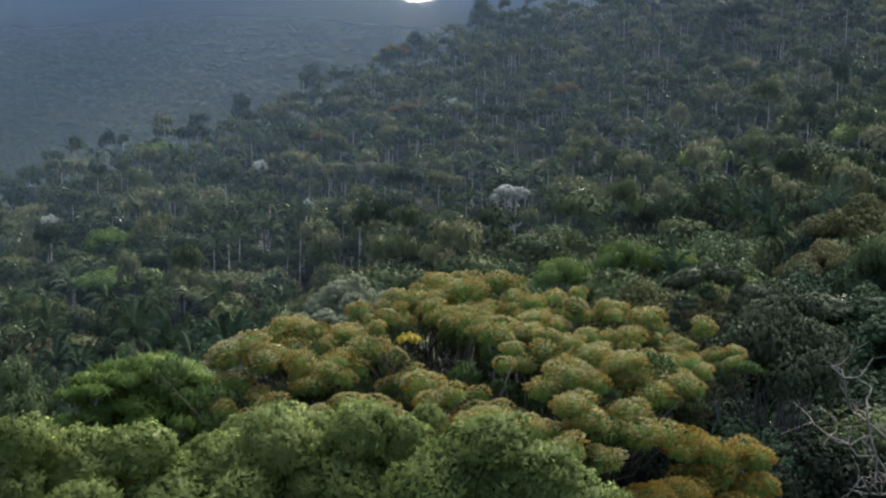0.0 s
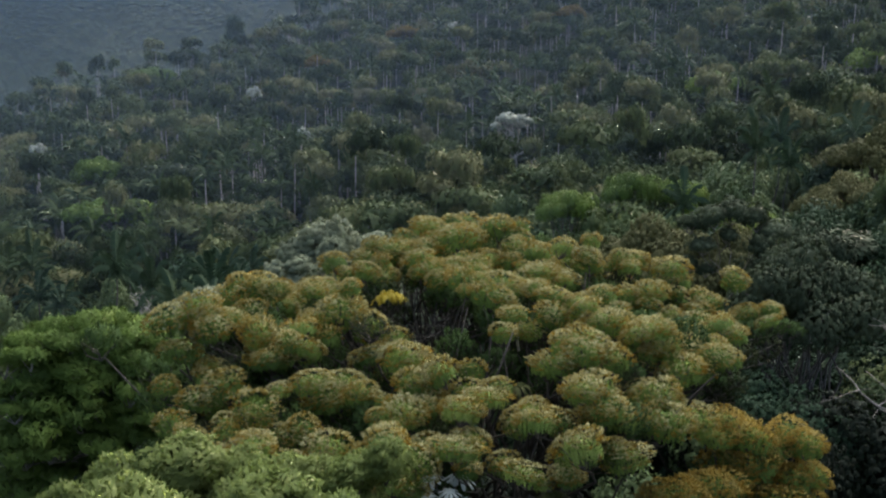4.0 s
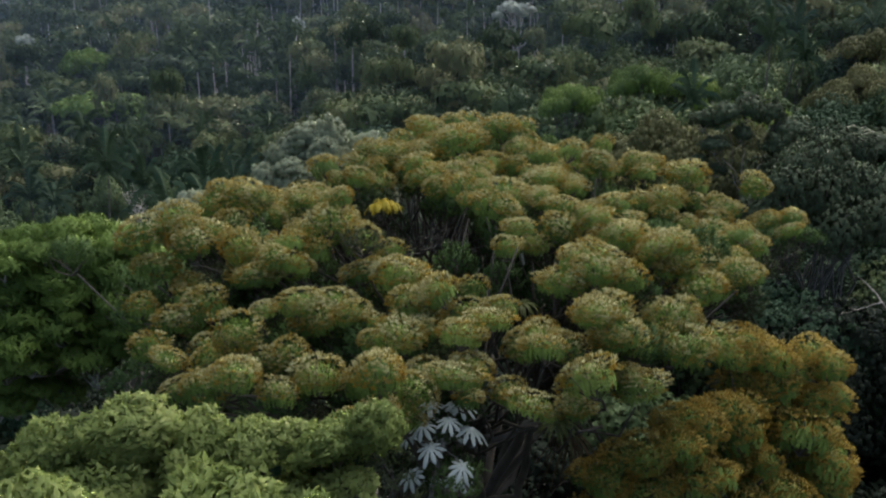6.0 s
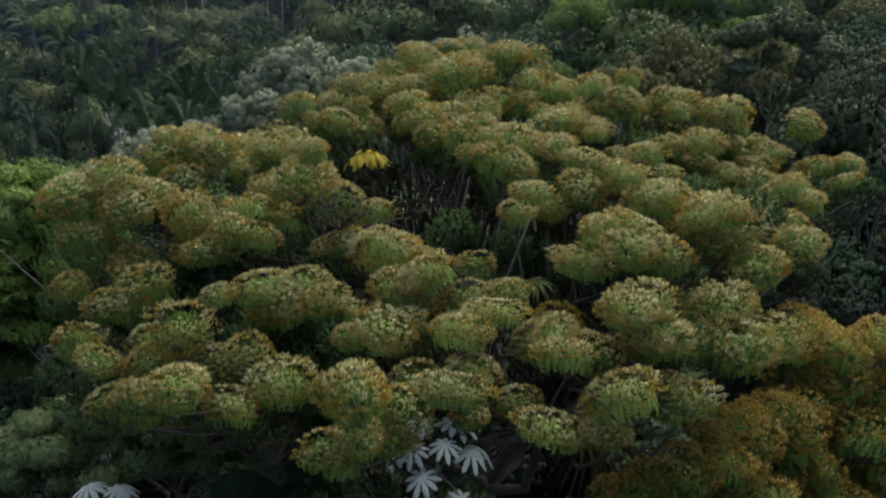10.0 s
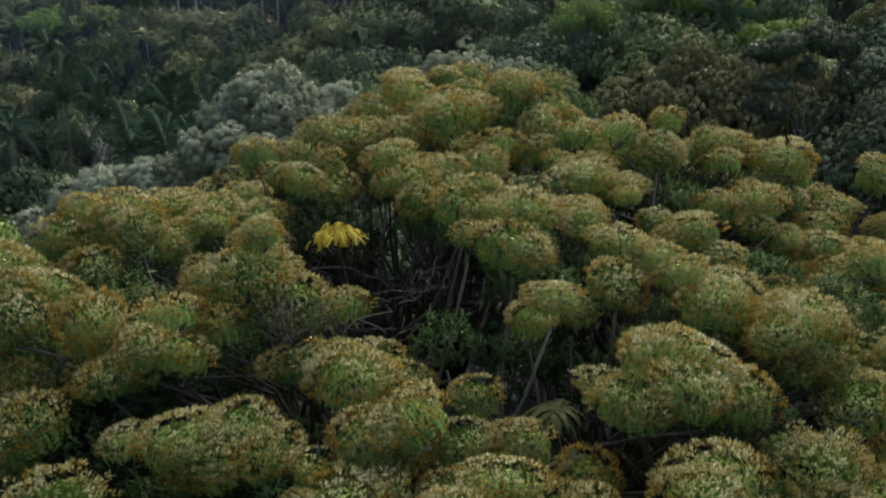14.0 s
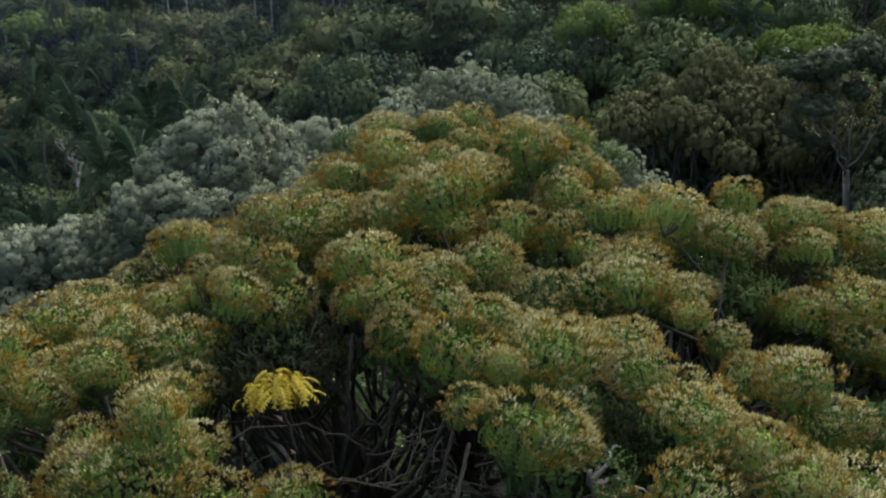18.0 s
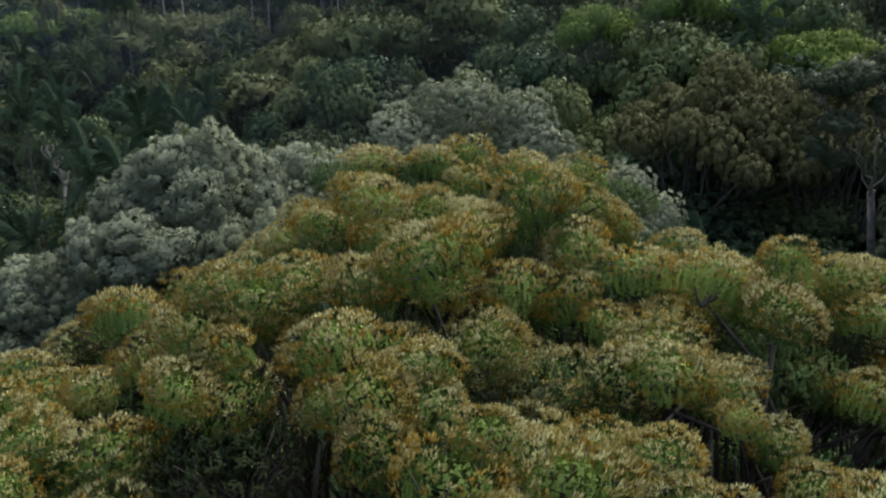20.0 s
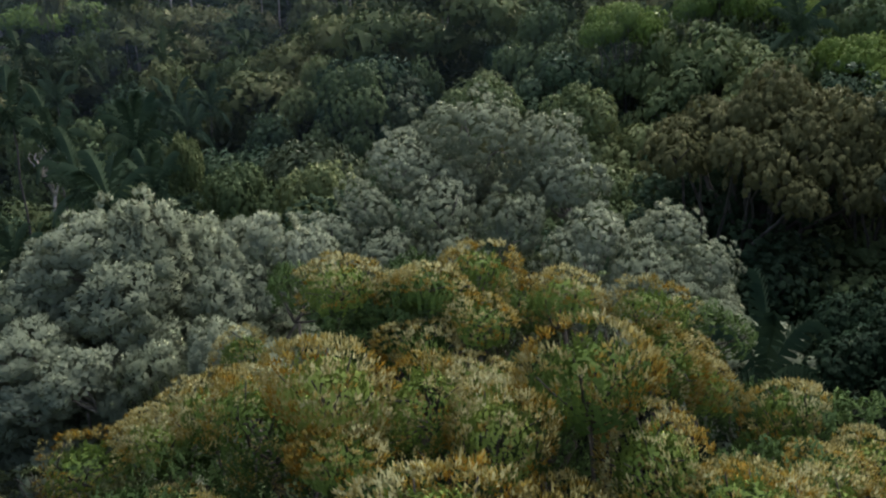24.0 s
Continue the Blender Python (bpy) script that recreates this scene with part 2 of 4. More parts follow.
def lumps(d, rng, k=5, depth=0.3):
    """How far out each direction reaches: a lumpy ball."""
    c = unit(rng.standard_normal((k, 3)) + (0, 0, 0.3))
    return 1 - depth + depth * np.max(np.exp(-0.7 * k * (1 - d @ c.T)), axis=1) + 0.04 * rng.standard_normal(len(d))


# ---- the lie of the land ----
def canopy(x, y):
    """Height of the forest's top over the slope; past the crest it falls into the next valley."""
    x, y = np.asarray(x, float), np.asarray(y, float)
    u = y - 60
    crest = np.where(x < 18, 380 + 0.83 * x, 395 + 0.35 * (x - 18))
    v = np.minimum(y, crest) - 60
    h = 13 + 0.08 * v + 0.00058 * np.maximum(v, -60) ** 2 + 0.15 * np.clip(x, -400, 200)
    h = np.where(x > 8, h + 0.10 * np.clip(x - 8, 0, 25) * np.exp(-((y - 45) / 60) ** 2), h)
    h = h + 2.5 * np.sin(x / 31 + 1) * np.sin(y / 37) + 1.2 * np.sin(x / 11 + y / 13)
    return h - 0.6 * np.maximum(y - crest, 0) * np.exp(-np.maximum(y - crest, 0) / 400)


def ground(x, y):
    x, y = np.asarray(x, float), np.asarray(y, float)
    near = canopy(x, y) - 16 + 8 * np.exp(-(y / 40) ** 2)
    d = np.hypot(x, y)
    far_y = y + 0.35 * x
    notch = np.exp(-((x - 10 + 0.03 * y) / (0.10 * np.maximum(y, 300))) ** 2)
    hill = 780 / (1 + np.exp(-(y + 0.2 * np.maximum(-x, 0) - 1500) / 230)) * (1 - 0.228 * notch) + 26 * np.sin(x / 130 + y / 300) * (1 - notch) + 14 * np.sin(x / 57 - y / 110)
    w = np.clip((y - 470) / 250, 0, 1)
    base = np.maximum(near, -120)
    return base * (1 - w) + (hill - 110) * w

# ---- ground ----
def build_ground():
    xs = np.unique(np.concatenate([np.linspace(-3000, 3000, 61), np.linspace(-1300, 500, 61), np.linspace(-160, 160, 41)]))
    ys = np.unique(np.concatenate([np.linspace(-1500, 4000, 56), np.linspace(-60, 500, 71), np.linspace(500, 2600, 71)]))
    gx, gy = np.meshgrid(xs, ys)
    v = np.stack([gx, gy, ground(gx, gy)], -1).reshape(-1, 3)
    n = len(xs)
    i, j = np.meshgrid(np.arange(n - 1), np.arange(len(ys) - 1))
    k = (j * n + i).ravel()
    f = np.concatenate([np.stack([k, k + 1, k + n + 1], -1), np.stack([k, k + n + 1, k + n], -1)])
    m, nt, b = principled("forest_floor", 0.95)
    c = maths(nt, "ADD", maths(nt, "MULTIPLY", noise_tex(nt, 0.05, 6), 0.6), maths(nt, "MULTIPLY", noise_tex(nt, 1.3, 5), 0.4))
    nt.links.new(ramp(nt, c, [(0.3, (0.012, 0.022, 0.010)), (0.7, (0.035, 0.045, 0.02))]), b.inputs["Base Color"])
    tagged(new("ground", mesh_of("ground", (v, f), m, True)), "dark forest floor under the trees", "ground", kind="structure")


build_ground()


# ---- tree kinds ----
TRI = (np.array([(-0.20, 0, 0), (0.22, 0.12, 0.03), (0, 1, -0.12)]), np.array([(0, 1, 2)]))
FAT = (np.array([(-0.36, 0.05, 0), (0.34, 0.0, 0.04), (0.03, 0.85, -0.12)]), np.array([(0, 1, 2)]))


WIDE = (np.array([(-0.45, 0.1, 0), (0.48, 0.0, 0.04), (0.1, 1, -0.1)]), np.array([(0, 1, 2)]))


def sprig(p, out, rng, n, size, blade, droop=0.25, proud=0.25, puff=0.8, tufty=0.8):
    """A tuft of n blades at each place p, domed outwards, lying like shingles, tips hanging."""
    k = len(p)
    r = unit(rng.standard_normal((k, n, 3)))
    o = unit(out)[:, None]
    dome = r + o * np.maximum(0.0, -2 * np.sum(r * o, -1, keepdims=True))
    puff = size * puff
    o = unit(o * 0.75 + dome * tufty + np.array((0, 0, 0.12)))
    r = unit(rng.standard_normal((k, n, 3)))
    along = r - 0.75 * o * np.sum(r * o, -1, keepdims=True)
    d = unit(along + o * proud - np.array((0, 0, droop)))
    up = unit(o + 0.28 * rng.standard_normal((k, n, 3)) + np.array((0, 0, 0.25)))
    s = size * rng.uniform(0.7, 1.3, (k, n))
    q = p[:, None] + dome * puff * rng.uniform(0.75, 1.1, (k, n, 1)) - d * s[..., None] * 0.4
    face = o + 0.12 * rng.standard_normal((k, n, 3))
    return scatter(blade, q.reshape(-1, 3), d.reshape(-1, 3), up.reshape(-1, 3), s.ravel(), face.reshape(-1, 3))


def inner_shell(c, radii, rng, n, size, fill):
    """Broad shaded leaves inside a lobe, so that no light shows through it."""
    d = on_dome(n, rng, -0.6)
    p = c + d * radii * fill * rng.uniform(0.8, 1.1, (n, 1))
    side = unit(np.cross(d, rng.standard_normal((n, 3))))
    return scatter(WIDE, p - side * size * 0.5, side + 0.25 * rng.standard_normal((n, 3)), d + 0.35 * rng.standard_normal((n, 3)), size * rng.uniform(0.8, 1.2, n), d + np.array((0, 0, 0.1)))


def broad(seed, height=14.0, wide=5.0, tall=4.0, lobes=8, sprays=42, n=9, size=0.50, flat=0.0, bare=0.45, blade=FAT, trunk_r=0.22, droop=0.25, lobe=0.44, heart=40, fill=0.66, tufty=0.6):
    """A forest tree, its base at the origin: the crown of leaf sprays and the trunk with its limbs."""
    rng = np.random.default_rng(seed)
    crown, wood = [], []
    top = np.array((rng.normal() * 0.3, rng.normal() * 0.3, height * bare))
    wood.append(tube(bent((0, 0, 0), top, rng, 0.03), trunk_r * 1.3, trunk_r * 0.8, 7, 0.05, rng))
    for i in range(lobes):
        a, r = i * 2.4 + rng.uniform(0, 0.7), wide * math.sqrt((i + 0.3) / lobes) * 0.75
        z = height - tall * (0.35 + (0.75 - 0.6 * flat) * (r / wide) ** 2) + rng.normal() * 0.5 * (1 - 0.7 * flat)
        c = np.array((r * math.cos(a), r * math.sin(a), z))
        size_l = np.array((1, 1, 0.85 - 0.40 * flat)) * wide * lobe * rng.uniform(0.75, 1.25)
        d = on_dome(sprays, rng, -0.35)
        p = c + d * size_l * lumps(d, rng)[:, None]
        crown.append(sprig(p, d, rng, n, size, blade, droop=droop, tufty=tufty))
        if heart:
            crown.append(inner_shell(c, size_l, rng, heart, wide * lobe * 2.4 / math.sqrt(heart), fill * 0.94))
        wood.append(tube(bent(top * (1, 1, rng.uniform(0.8, 1)), c + (0, 0, 0.1), rng, 0.08), trunk_r * 0.55, 0.03, 5))
        for q in p[rng.integers(0, len(p), 2)]:
            wood.append(tube(bent(c - (0, 0, 0.3), c + (q - c) * 0.9, rng, 0.1, 4), 0.05, 0.012, 4))
    return joined(*crown), joined(*wood)


def frond(rng, length=3.2, pairs=16, droop=0.9, width=0.5):
    """A palm frond along +y from the origin: leaflets on both sides of an arching rib."""
    t = (np.arange(pairs) + 0.5) / pairs
    y, z = length * (t - 0.18 * t ** 3), length * (0.35 * t - droop * t ** 2.2)
    v, f = [], []
    for i in range(pairs):
        w = width * (0.30 + 0.8 * math.sin(math.pi * (0.10 + 0.86 * t[i])))
        st = length / pairs
        for s in (-1, 1):
            k = len(v)
            hang = z[i] - 0.6 * w * rng.uniform(0.7, 1.4)
            v += [(0, y[i] - st * 0.55, z[i]), (0, y[i] + st * 0.55, z[i]), (s * w, y[i] + 0.6 * w + st * 0.2, hang), (s * w * 0.94, y[i] + 0.6 * w - st * 0.16, hang - 0.02)]
            f += [(k, k + 1, k + 2), (k, k + 2, k + 3)] if s > 0 else [(k, k + 2, k + 1), (k, k + 3, k + 2)]
    return np.array(v), np.array(f)


def turned(vf, m):
    v, f = vf
    a = np.array(m)
    if v.shape[1] == 6:
        n = v[:, 3:] @ np.linalg.inv(a[:3, :3])
        return np.concatenate([v[:, :3] @ a[:3, :3].T + a[:3, 3], n], 1), f
    return v @ a[:3, :3].T + a[:3, 3], f


def palm(seed, height=11.0, fronds=12, pairs=16, length=3.1):
    rng = np.random.default_rng(seed)
    lean = rng.normal(0, 0.35, 2)
    top = np.array((lean[0], lean[1], height - 1.2))
    wood = tube(bent((0, 0, 0), top, rng, 0.02), 0.13, 0.07, 6)
    shaft = tube([top, top + (0, 0, 0.5), top + (0, 0, 1.0)], 0.085, 0.05, 6)
    leaves = []
    for i in range(fronds):
        e = math.degrees(1.0 - 1.45 * (i / fronds)) + rng.normal() * 6
        leaves.append(turned(frond(rng, length * rng.uniform(0.85, 1.1), pairs, rng.uniform(0.35, 0.75)), pose(top[0], top[1], top[2] + 0.9, e, 0, i * 137.5 + rng.normal() * 8)))
    return joined(*leaves), joined(wood, shaft)


# ---- forest on the slope ----
KINDS = {}


def kind(key, name, crown_mat, wood_mat, label, category, makers, high):
    """Meshes of a kind of tree, to be planted many times."""
    KINDS[key] = (name, label, category, high, [(mesh_of("crown", c, crown_mat), mesh_of("trunk", w, wood_mat, True)) for c, w in makers])


kind("dark", "forest_tree", LEAF_DARK, BARK_DARK, "dark green rainforest tree with a dense rounded crown", "tree", [broad(s, 14, 4.6, 7.5, 13, 42, 8, 0.32, lobe=0.36, bare=0.4) for s in (1, 2, 3)], 14)
kind("mid", "forest_tree", LEAF_MID, BARK_DARK, "mid green leafy rainforest tree with a billowing crown", "tree", [broad(s, 12, 4.2, 7, 13, 44, 9, 0.28, lobe=0.36, bare=0.3) for s in (4, 5, 6)], 12)
kind("grey", "forest_tree", LEAF_GREY, BARK_PALE, "grey-green rainforest tree with pale limbs", "tree", [broad(s, 15, 4.6, 4.5, 9, 44, 9, 0.40, flat=0.3, bare=0.55) for s in (9, 10)], 15)
kind("brown", "forest_tree", LEAF_BROWN, BARK_PALE, "brownish half-bare rainforest tree with pale twigs", "tree", [broad(s, 13, 5, 6, 10, 44, 8, 0.32, lobe=0.36, heart=0) for s in (11, 12)], 13)
kind("fresh", "forest_tree", LEAF_FRESH, BARK_PALE, "bright green rainforest tree with a broad layered crown", "tree", [broad(s, 15, 5.4, 3.6, 14, 44, 9, 0.38, flat=0.3, bare=0.5, lobe=0.36) for s in (7, 8)], 15)
kind("white", "pale_canopy_tree", LEAF_CREAM, BARK_WHITE, "slender pale-trunked tree with white felted leaf tufts", "tree", [broad(s, 16, 3.8, 5.0, 10, 16, 8, 0.45, heart=0, flat=0.5, bare=0.5, lobe=0.20, trunk_r=0.3) for s in (14,)], 16)
kind("orange", "flowering_tree", BLOOM_FAR, BARK_PALE, "rainforest tree covered in dull orange-brown blossom", "tree", [broad(s, 16, 4.6, 4.2, 10, size=0.45, flat=0.3, bare=0.6, lobe=0.36) for s in (15,)], 16)
kind("tan", "forest_tree", LEAF_TAN, BARK_PALE, "cream-tufted tree rising from the forest", "tree", [broad(s, 14, 4.2, 5, 12, 30, 8, 0.36, lobe=0.34, bare=0.5, flat=0.2) for s in (24, 25)], 14)
kind("palm", "palm_tree", LEAF_PALM, BARK_GREY, "slender forest palm with dark arching fronds", "palm tree", [palm(s) for s in (21, 22, 23)], 11)
# finer-leaved ones for the trees that come close
kind("dark_near", "forest_tree", LEAF_DARK, BARK_DARK, "dark green rainforest tree with a dense rounded crown", "tree", [broad(s, 14, 4.6, 6, 15, 70, 12, 0.235, lobe=0.35, heart=90, tufty=0.8) for s in (51, 52)], 14)
kind("shade_dark_near", "forest_tree", LEAF_SHADE_DARK, BARK_DARK, "small-leaved grey-green tree, coloured darker to stand for shade", "tree", [broad(s, 14, 4.6, 6, 15, 70, 17, 0.16, lobe=0.35, heart=90, tufty=0.8) for s in (59, 60)], 14)
kind("mid_near", "forest_tree", LEAF_MID, BARK_DARK, "mid green leafy rainforest tree with a billowing crown", "tree", [broad(s, 12, 4.2, 6, 15, 70, 12, 0.225, bare=0.35, lobe=0.35, heart=110, tufty=0.8) for s in (53, 54)], 12)
kind("grey_near", "forest_tree", LEAF_GREY, BARK_GREY, "grey-green tree with fine foliage and pale forked limbs", "tree", [broad(s, 15, 4.6, 4.5, 18, 90, 20, 0.145, flat=0.3, bare=0.5, lobe=0.30, trunk_r=0.14, heart=110, droop=0.5) for s in (55, 56)], 15)
kind("brown_near", "forest_tree", LEAF_BROWN, BARK_GREY, "broad brownish olive tree with fine thin foliage", "tree", [broad(s, 13, 5, 6, 30, 60, 17, 0.155, lobe=0.22, heart=60, flat=0.55, fill=0.5, droop=0.0, tufty=0.9) for s in (57,)], 13)
kind("fresh_near", "forest_tree", LEAF_FRESH, BARK_PALE, "bright green rainforest tree with a broad layered crown", "tree", [broad(s, 15, 5.0, 3.6, 14, 90, 13, 0.21, flat=0.5, bare=0.5, lobe=0.32, heart=90) for s in (58,)], 15)


def plant(key, x, y, top, wide=1.0, turn=0.0, variant=0, group="", label=""):
    """Sets a tree on the ground so that its crown reaches the height top."""
    name, words, category, high, meshes = KINDS[key]
    z = float(ground(x, y)) - 0.3
    s = max(top - z, 4.0) / high
    ob = thing(name, Matrix.Translation((x, y, z)) @ Matrix.Rotation(turn, 4, "Z") @ Matrix.Diagonal((wide, wide, s, 1)), label or words, category, group)
    crown, trunk = meshes[variant % len(meshes)]
    part("trunk", trunk, None, ob)
    part("crown", crown, None, ob)
    return ob


def crest_at(x):
    return 380 + 0.83 * x if x < 18 else 395 + 0.35 * (x - 18)


def build_slope():
    rng = np.random.default_rng(5)
    got = {k: ([], []) for k in ("crowns", "palms")}
    wood = []
    shapes = ((31, 4.6, 0), (32, 4.4, 0.4), (33, 5.4, 0.8), (34, 3.8, 0.1))
    mid = [broad(s, 14, w, 6.5 - 2 * f, 9, 22, 6, 0.42, flat=f, bare=0.4, heart=16, lobe=0.40, tufty=0.3)[0] for s, w, f in shapes]
    low = [broad(s, 14, w, 6.5 - 2 * f, 6, 12, 4, 0.62, flat=f, bare=0.4, heart=12, lobe=0.42, fill=0.7, tufty=0.2)[0] for s, w, f in shapes]
    bush = [broad(s, 14, 4.6, 9.0, 5, 9, 3, 0.9, bare=0.4, heart=10, lobe=0.5, fill=0.72, tufty=0.2)[0] for s in (35, 36)]
    tall = [broad(s, 14, 3.2, 3.0, 6, 16, 4, 0.6, flat=f, bare=0.75, heart=10, lobe=0.42, tufty=0.3)[0] for s, f in ((37, 0.2), (38, 0.6))]
    mid_palm = [palm(s, 12, 11, 9, 3.0)[0] for s in (43, 44)]
    low_palm = [palm(s, 12, 9, 5, 3.4)[0] for s in (41, 42)]
    y = 24.0
    while y < 430:
        step = 4.5 + min(y, 300) * 0.011
        half = 0.60 * (y + 14) + 8
        x = -half + rng.uniform(0, step)
        while x < half:
            px, py = x + rng.normal() * step * 0.25, y + rng.normal() * step * 0.25
            x += step * rng.uniform(0.85, 1.15)
            if py > crest_at(px) + 25 or (-11 < px < 9 and py < 41) or (abs(px - 12.2) < 5 and 136 < py < 159):
                continue
            top = float(canopy(px, py)) + rng.normal() * 2.0
            patch = noise.noise((px / 26, py / 26, 3.1)) + rng.normal() * 0.2
            lean = 0.12 if px < -14 and py < 115 else 0.60 if py < 115 else 0.30 if px < 45 else 0.36
            is_palm = patch > lean
            if py < 88:
                turn, var = rng.uniform(0, 6.3), rng.integers(3)
                if is_palm:
                    plant("palm", px, py, top + 0.3, rng.uniform(0.75, 1.05), turn, var, "forest on the slope")
                else:
                    odds = [0.24, 0.66, 0.0, 0.06, 0.04] if px > -4 and py > 60 else [0.7, 0.24, 0.0, 0.02, 0.04] if px > 4 else [0.44, 0.50, 0.0, 0.05, 0.01]
                    key = rng.choice(["dark", "mid", "fresh", "grey", "brown"], p=odds)
                    key = {"dark": "dark_near", "mid": "mid_near"}.get(key, key) if py < 62 else key
                    plant(key, px, py, top, rng.uniform(0.7, 1.35), turn, var, "forest on the slope")
                continue
            z = float(ground(px, py)) - 0.3
            high = not is_palm and rng.random() < (0.32 if px > -20 else 0.2)
            s = (top - z + rng.uniform(1.5, 6) * high) / (12 if is_palm else 14)
            w = rng.uniform(0.6, 1.3)
            m = Matrix.Translation((px, py, z)) @ Matrix.Rotation(rng.uniform(0, 6.3), 4, "Z") @ Matrix.Diagonal((w, w, s, 1))
            pool = (mid_palm if is_palm else mid) if py < 165 else (low_palm if is_palm else low)
            pool = tall if high else pool
            c = turned(pool[rng.integers(len(pool))], m)
            vs, ts = got["palms" if is_palm else "crowns"]
            vs.append(c), ts.append(np.full(len(c[0]), rng.uniform(0.1, 1.0)))
            for _ in range(2 if py < 130 else 1):
                bx, by = px + rng.normal() * 0.4 * step, py - rng.uniform(0.1, 0.7) * step
                bz = float(ground(bx, by)) - 0.3
                bw = rng.uniform(0.7, 1.1)
                c = turned(bush[rng.integers(2)], Matrix.Translation((bx, by, bz)) @ Matrix.Rotation(rng.uniform(0, 6.3), 4, "Z") @ Matrix.Diagonal((bw, bw, rng.uniform(0.42, 0.68), 1)))
                got["crowns"][0].append(c), got["crowns"][1].append(np.full(len(c[0]), rng.uniform(-0.1, 0.4)))
            if py > 125 and (high or rng.random() < 0.6):
                wood.append(tube([(px, py, z), (px + rng.normal() * 0.4, py, z + 11.5 * s)], 0.17, 0.10, 4))
        y += step * 0.88
    for key, mat, words in (("crowns", LEAF_FAR, "distant rainforest crowns covering the slope"), ("palms", PALM_FAR, "distant palms among the forest crowns")):
        vs, ts = got[key]
        tagged(new("far_" + key, mesh_of("far_" + key, joined(*vs), mat, tint=np.concatenate(ts))), words, "forest", kind="stuff")
    tagged(new("far_trunks", mesh_of("far_trunks", joined(*wood), BARK_SLIM)), "pale slender trunks of the distant forest", "forest", kind="stuff")


build_slope()


def build_far_mountain():
    """Crowns over the mountain across the valley; the haze sheets stand before it."""
    rng = np.random.default_rng(9)
    n = 80000
    y = 620 + 1900 * rng.random(n)
    x = -0.60 * y + rng.random(n) * 0.70 * y
    z = ground(x, y)
    k = 4
    a = np.arange(k) * 2 * np.pi / k
    dome = np.concatenate([np.stack([np.cos(a), np.sin(a), 0 * a - 0.4], -1), [(0, 0, 0.9)]])
    f = [(i, (i + 1) % k, k) for i in range(k)]
    r = rng.uniform(2.0, 3.8, n) * np.maximum(1, y / 1000)
    v = dome[None] * (r[:, None, None] * rng.uniform(0.7, 1.3, (n, len(dome), 1))) * (1, 1, 0.42)
    v = v + np.stack([x, y, z + rng.uniform(0, 3, n)], -1)[:, None]
    ff = np.array(f)[None] + (np.arange(n) * len(dome))[:, None, None]
    tint = np.repeat(np.where(rng.random(n) < 0.03, 0.8, 0.0) + rng.random(n) * 0.35 - 0.4, len(dome))
    tagged(new("mountain_forest", mesh_of("mountain_forest", (v.reshape(-1, 3), ff.reshape(-1, 3)), LEAF_FAR, True, tint)), "hazy forest on the mountain across the valley", "forest", kind="stuff")


def haze_sheet(name, label, y, x0, x1, z0, z1, low, high, bend, colour=(0.66, 0.77, 0.89)):
    """A see-through sheet that imitates haze in the air, denser towards the cloud above."""
    m = bpy.data.materials.new("haze_veil")
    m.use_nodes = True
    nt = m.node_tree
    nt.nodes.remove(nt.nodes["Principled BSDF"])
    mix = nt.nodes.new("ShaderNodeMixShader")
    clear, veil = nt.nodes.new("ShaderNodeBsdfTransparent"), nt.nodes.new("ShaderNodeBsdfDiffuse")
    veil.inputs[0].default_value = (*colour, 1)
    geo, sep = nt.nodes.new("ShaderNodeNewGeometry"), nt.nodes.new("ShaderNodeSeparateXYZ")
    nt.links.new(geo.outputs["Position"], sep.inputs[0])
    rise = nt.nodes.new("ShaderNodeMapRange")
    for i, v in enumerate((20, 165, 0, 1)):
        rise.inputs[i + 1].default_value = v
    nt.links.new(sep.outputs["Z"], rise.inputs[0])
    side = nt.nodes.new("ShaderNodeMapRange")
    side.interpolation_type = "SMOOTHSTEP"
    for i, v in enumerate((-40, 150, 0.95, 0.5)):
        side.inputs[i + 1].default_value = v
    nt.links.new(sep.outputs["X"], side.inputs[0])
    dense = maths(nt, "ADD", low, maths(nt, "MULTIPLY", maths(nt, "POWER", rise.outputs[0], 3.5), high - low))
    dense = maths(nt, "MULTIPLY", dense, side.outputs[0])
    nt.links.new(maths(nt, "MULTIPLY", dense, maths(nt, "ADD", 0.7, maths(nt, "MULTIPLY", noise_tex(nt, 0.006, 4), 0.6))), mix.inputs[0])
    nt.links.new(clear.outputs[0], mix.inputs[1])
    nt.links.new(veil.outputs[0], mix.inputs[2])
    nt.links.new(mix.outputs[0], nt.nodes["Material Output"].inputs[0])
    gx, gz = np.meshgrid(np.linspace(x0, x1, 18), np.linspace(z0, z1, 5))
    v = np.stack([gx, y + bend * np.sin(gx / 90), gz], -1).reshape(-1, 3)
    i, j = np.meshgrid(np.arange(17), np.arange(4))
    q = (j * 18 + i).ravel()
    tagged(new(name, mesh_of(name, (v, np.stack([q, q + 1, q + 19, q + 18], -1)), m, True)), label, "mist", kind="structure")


build_far_mountain()
# added sheets whose pale colour stands in for haze over distance
haze_sheet("haze_sheet_far", "see-through bluish sheet imitating haze in the far valley", 600, -1000, 700, -200, 900, 0.10, 0.62, 40, (0.46, 0.66, 0.95))
haze_sheet("haze_sheet_upper", "faint see-through sheet imitating haze over the upper slope", 325, -290, 330, -60, 500, 0.06, 0.08, 14)
haze_sheet("haze_sheet_slope", "faint see-through sheet imitating haze over the slope", 245, -230, 270, -60, 450, 0.055, 0.075, 14)
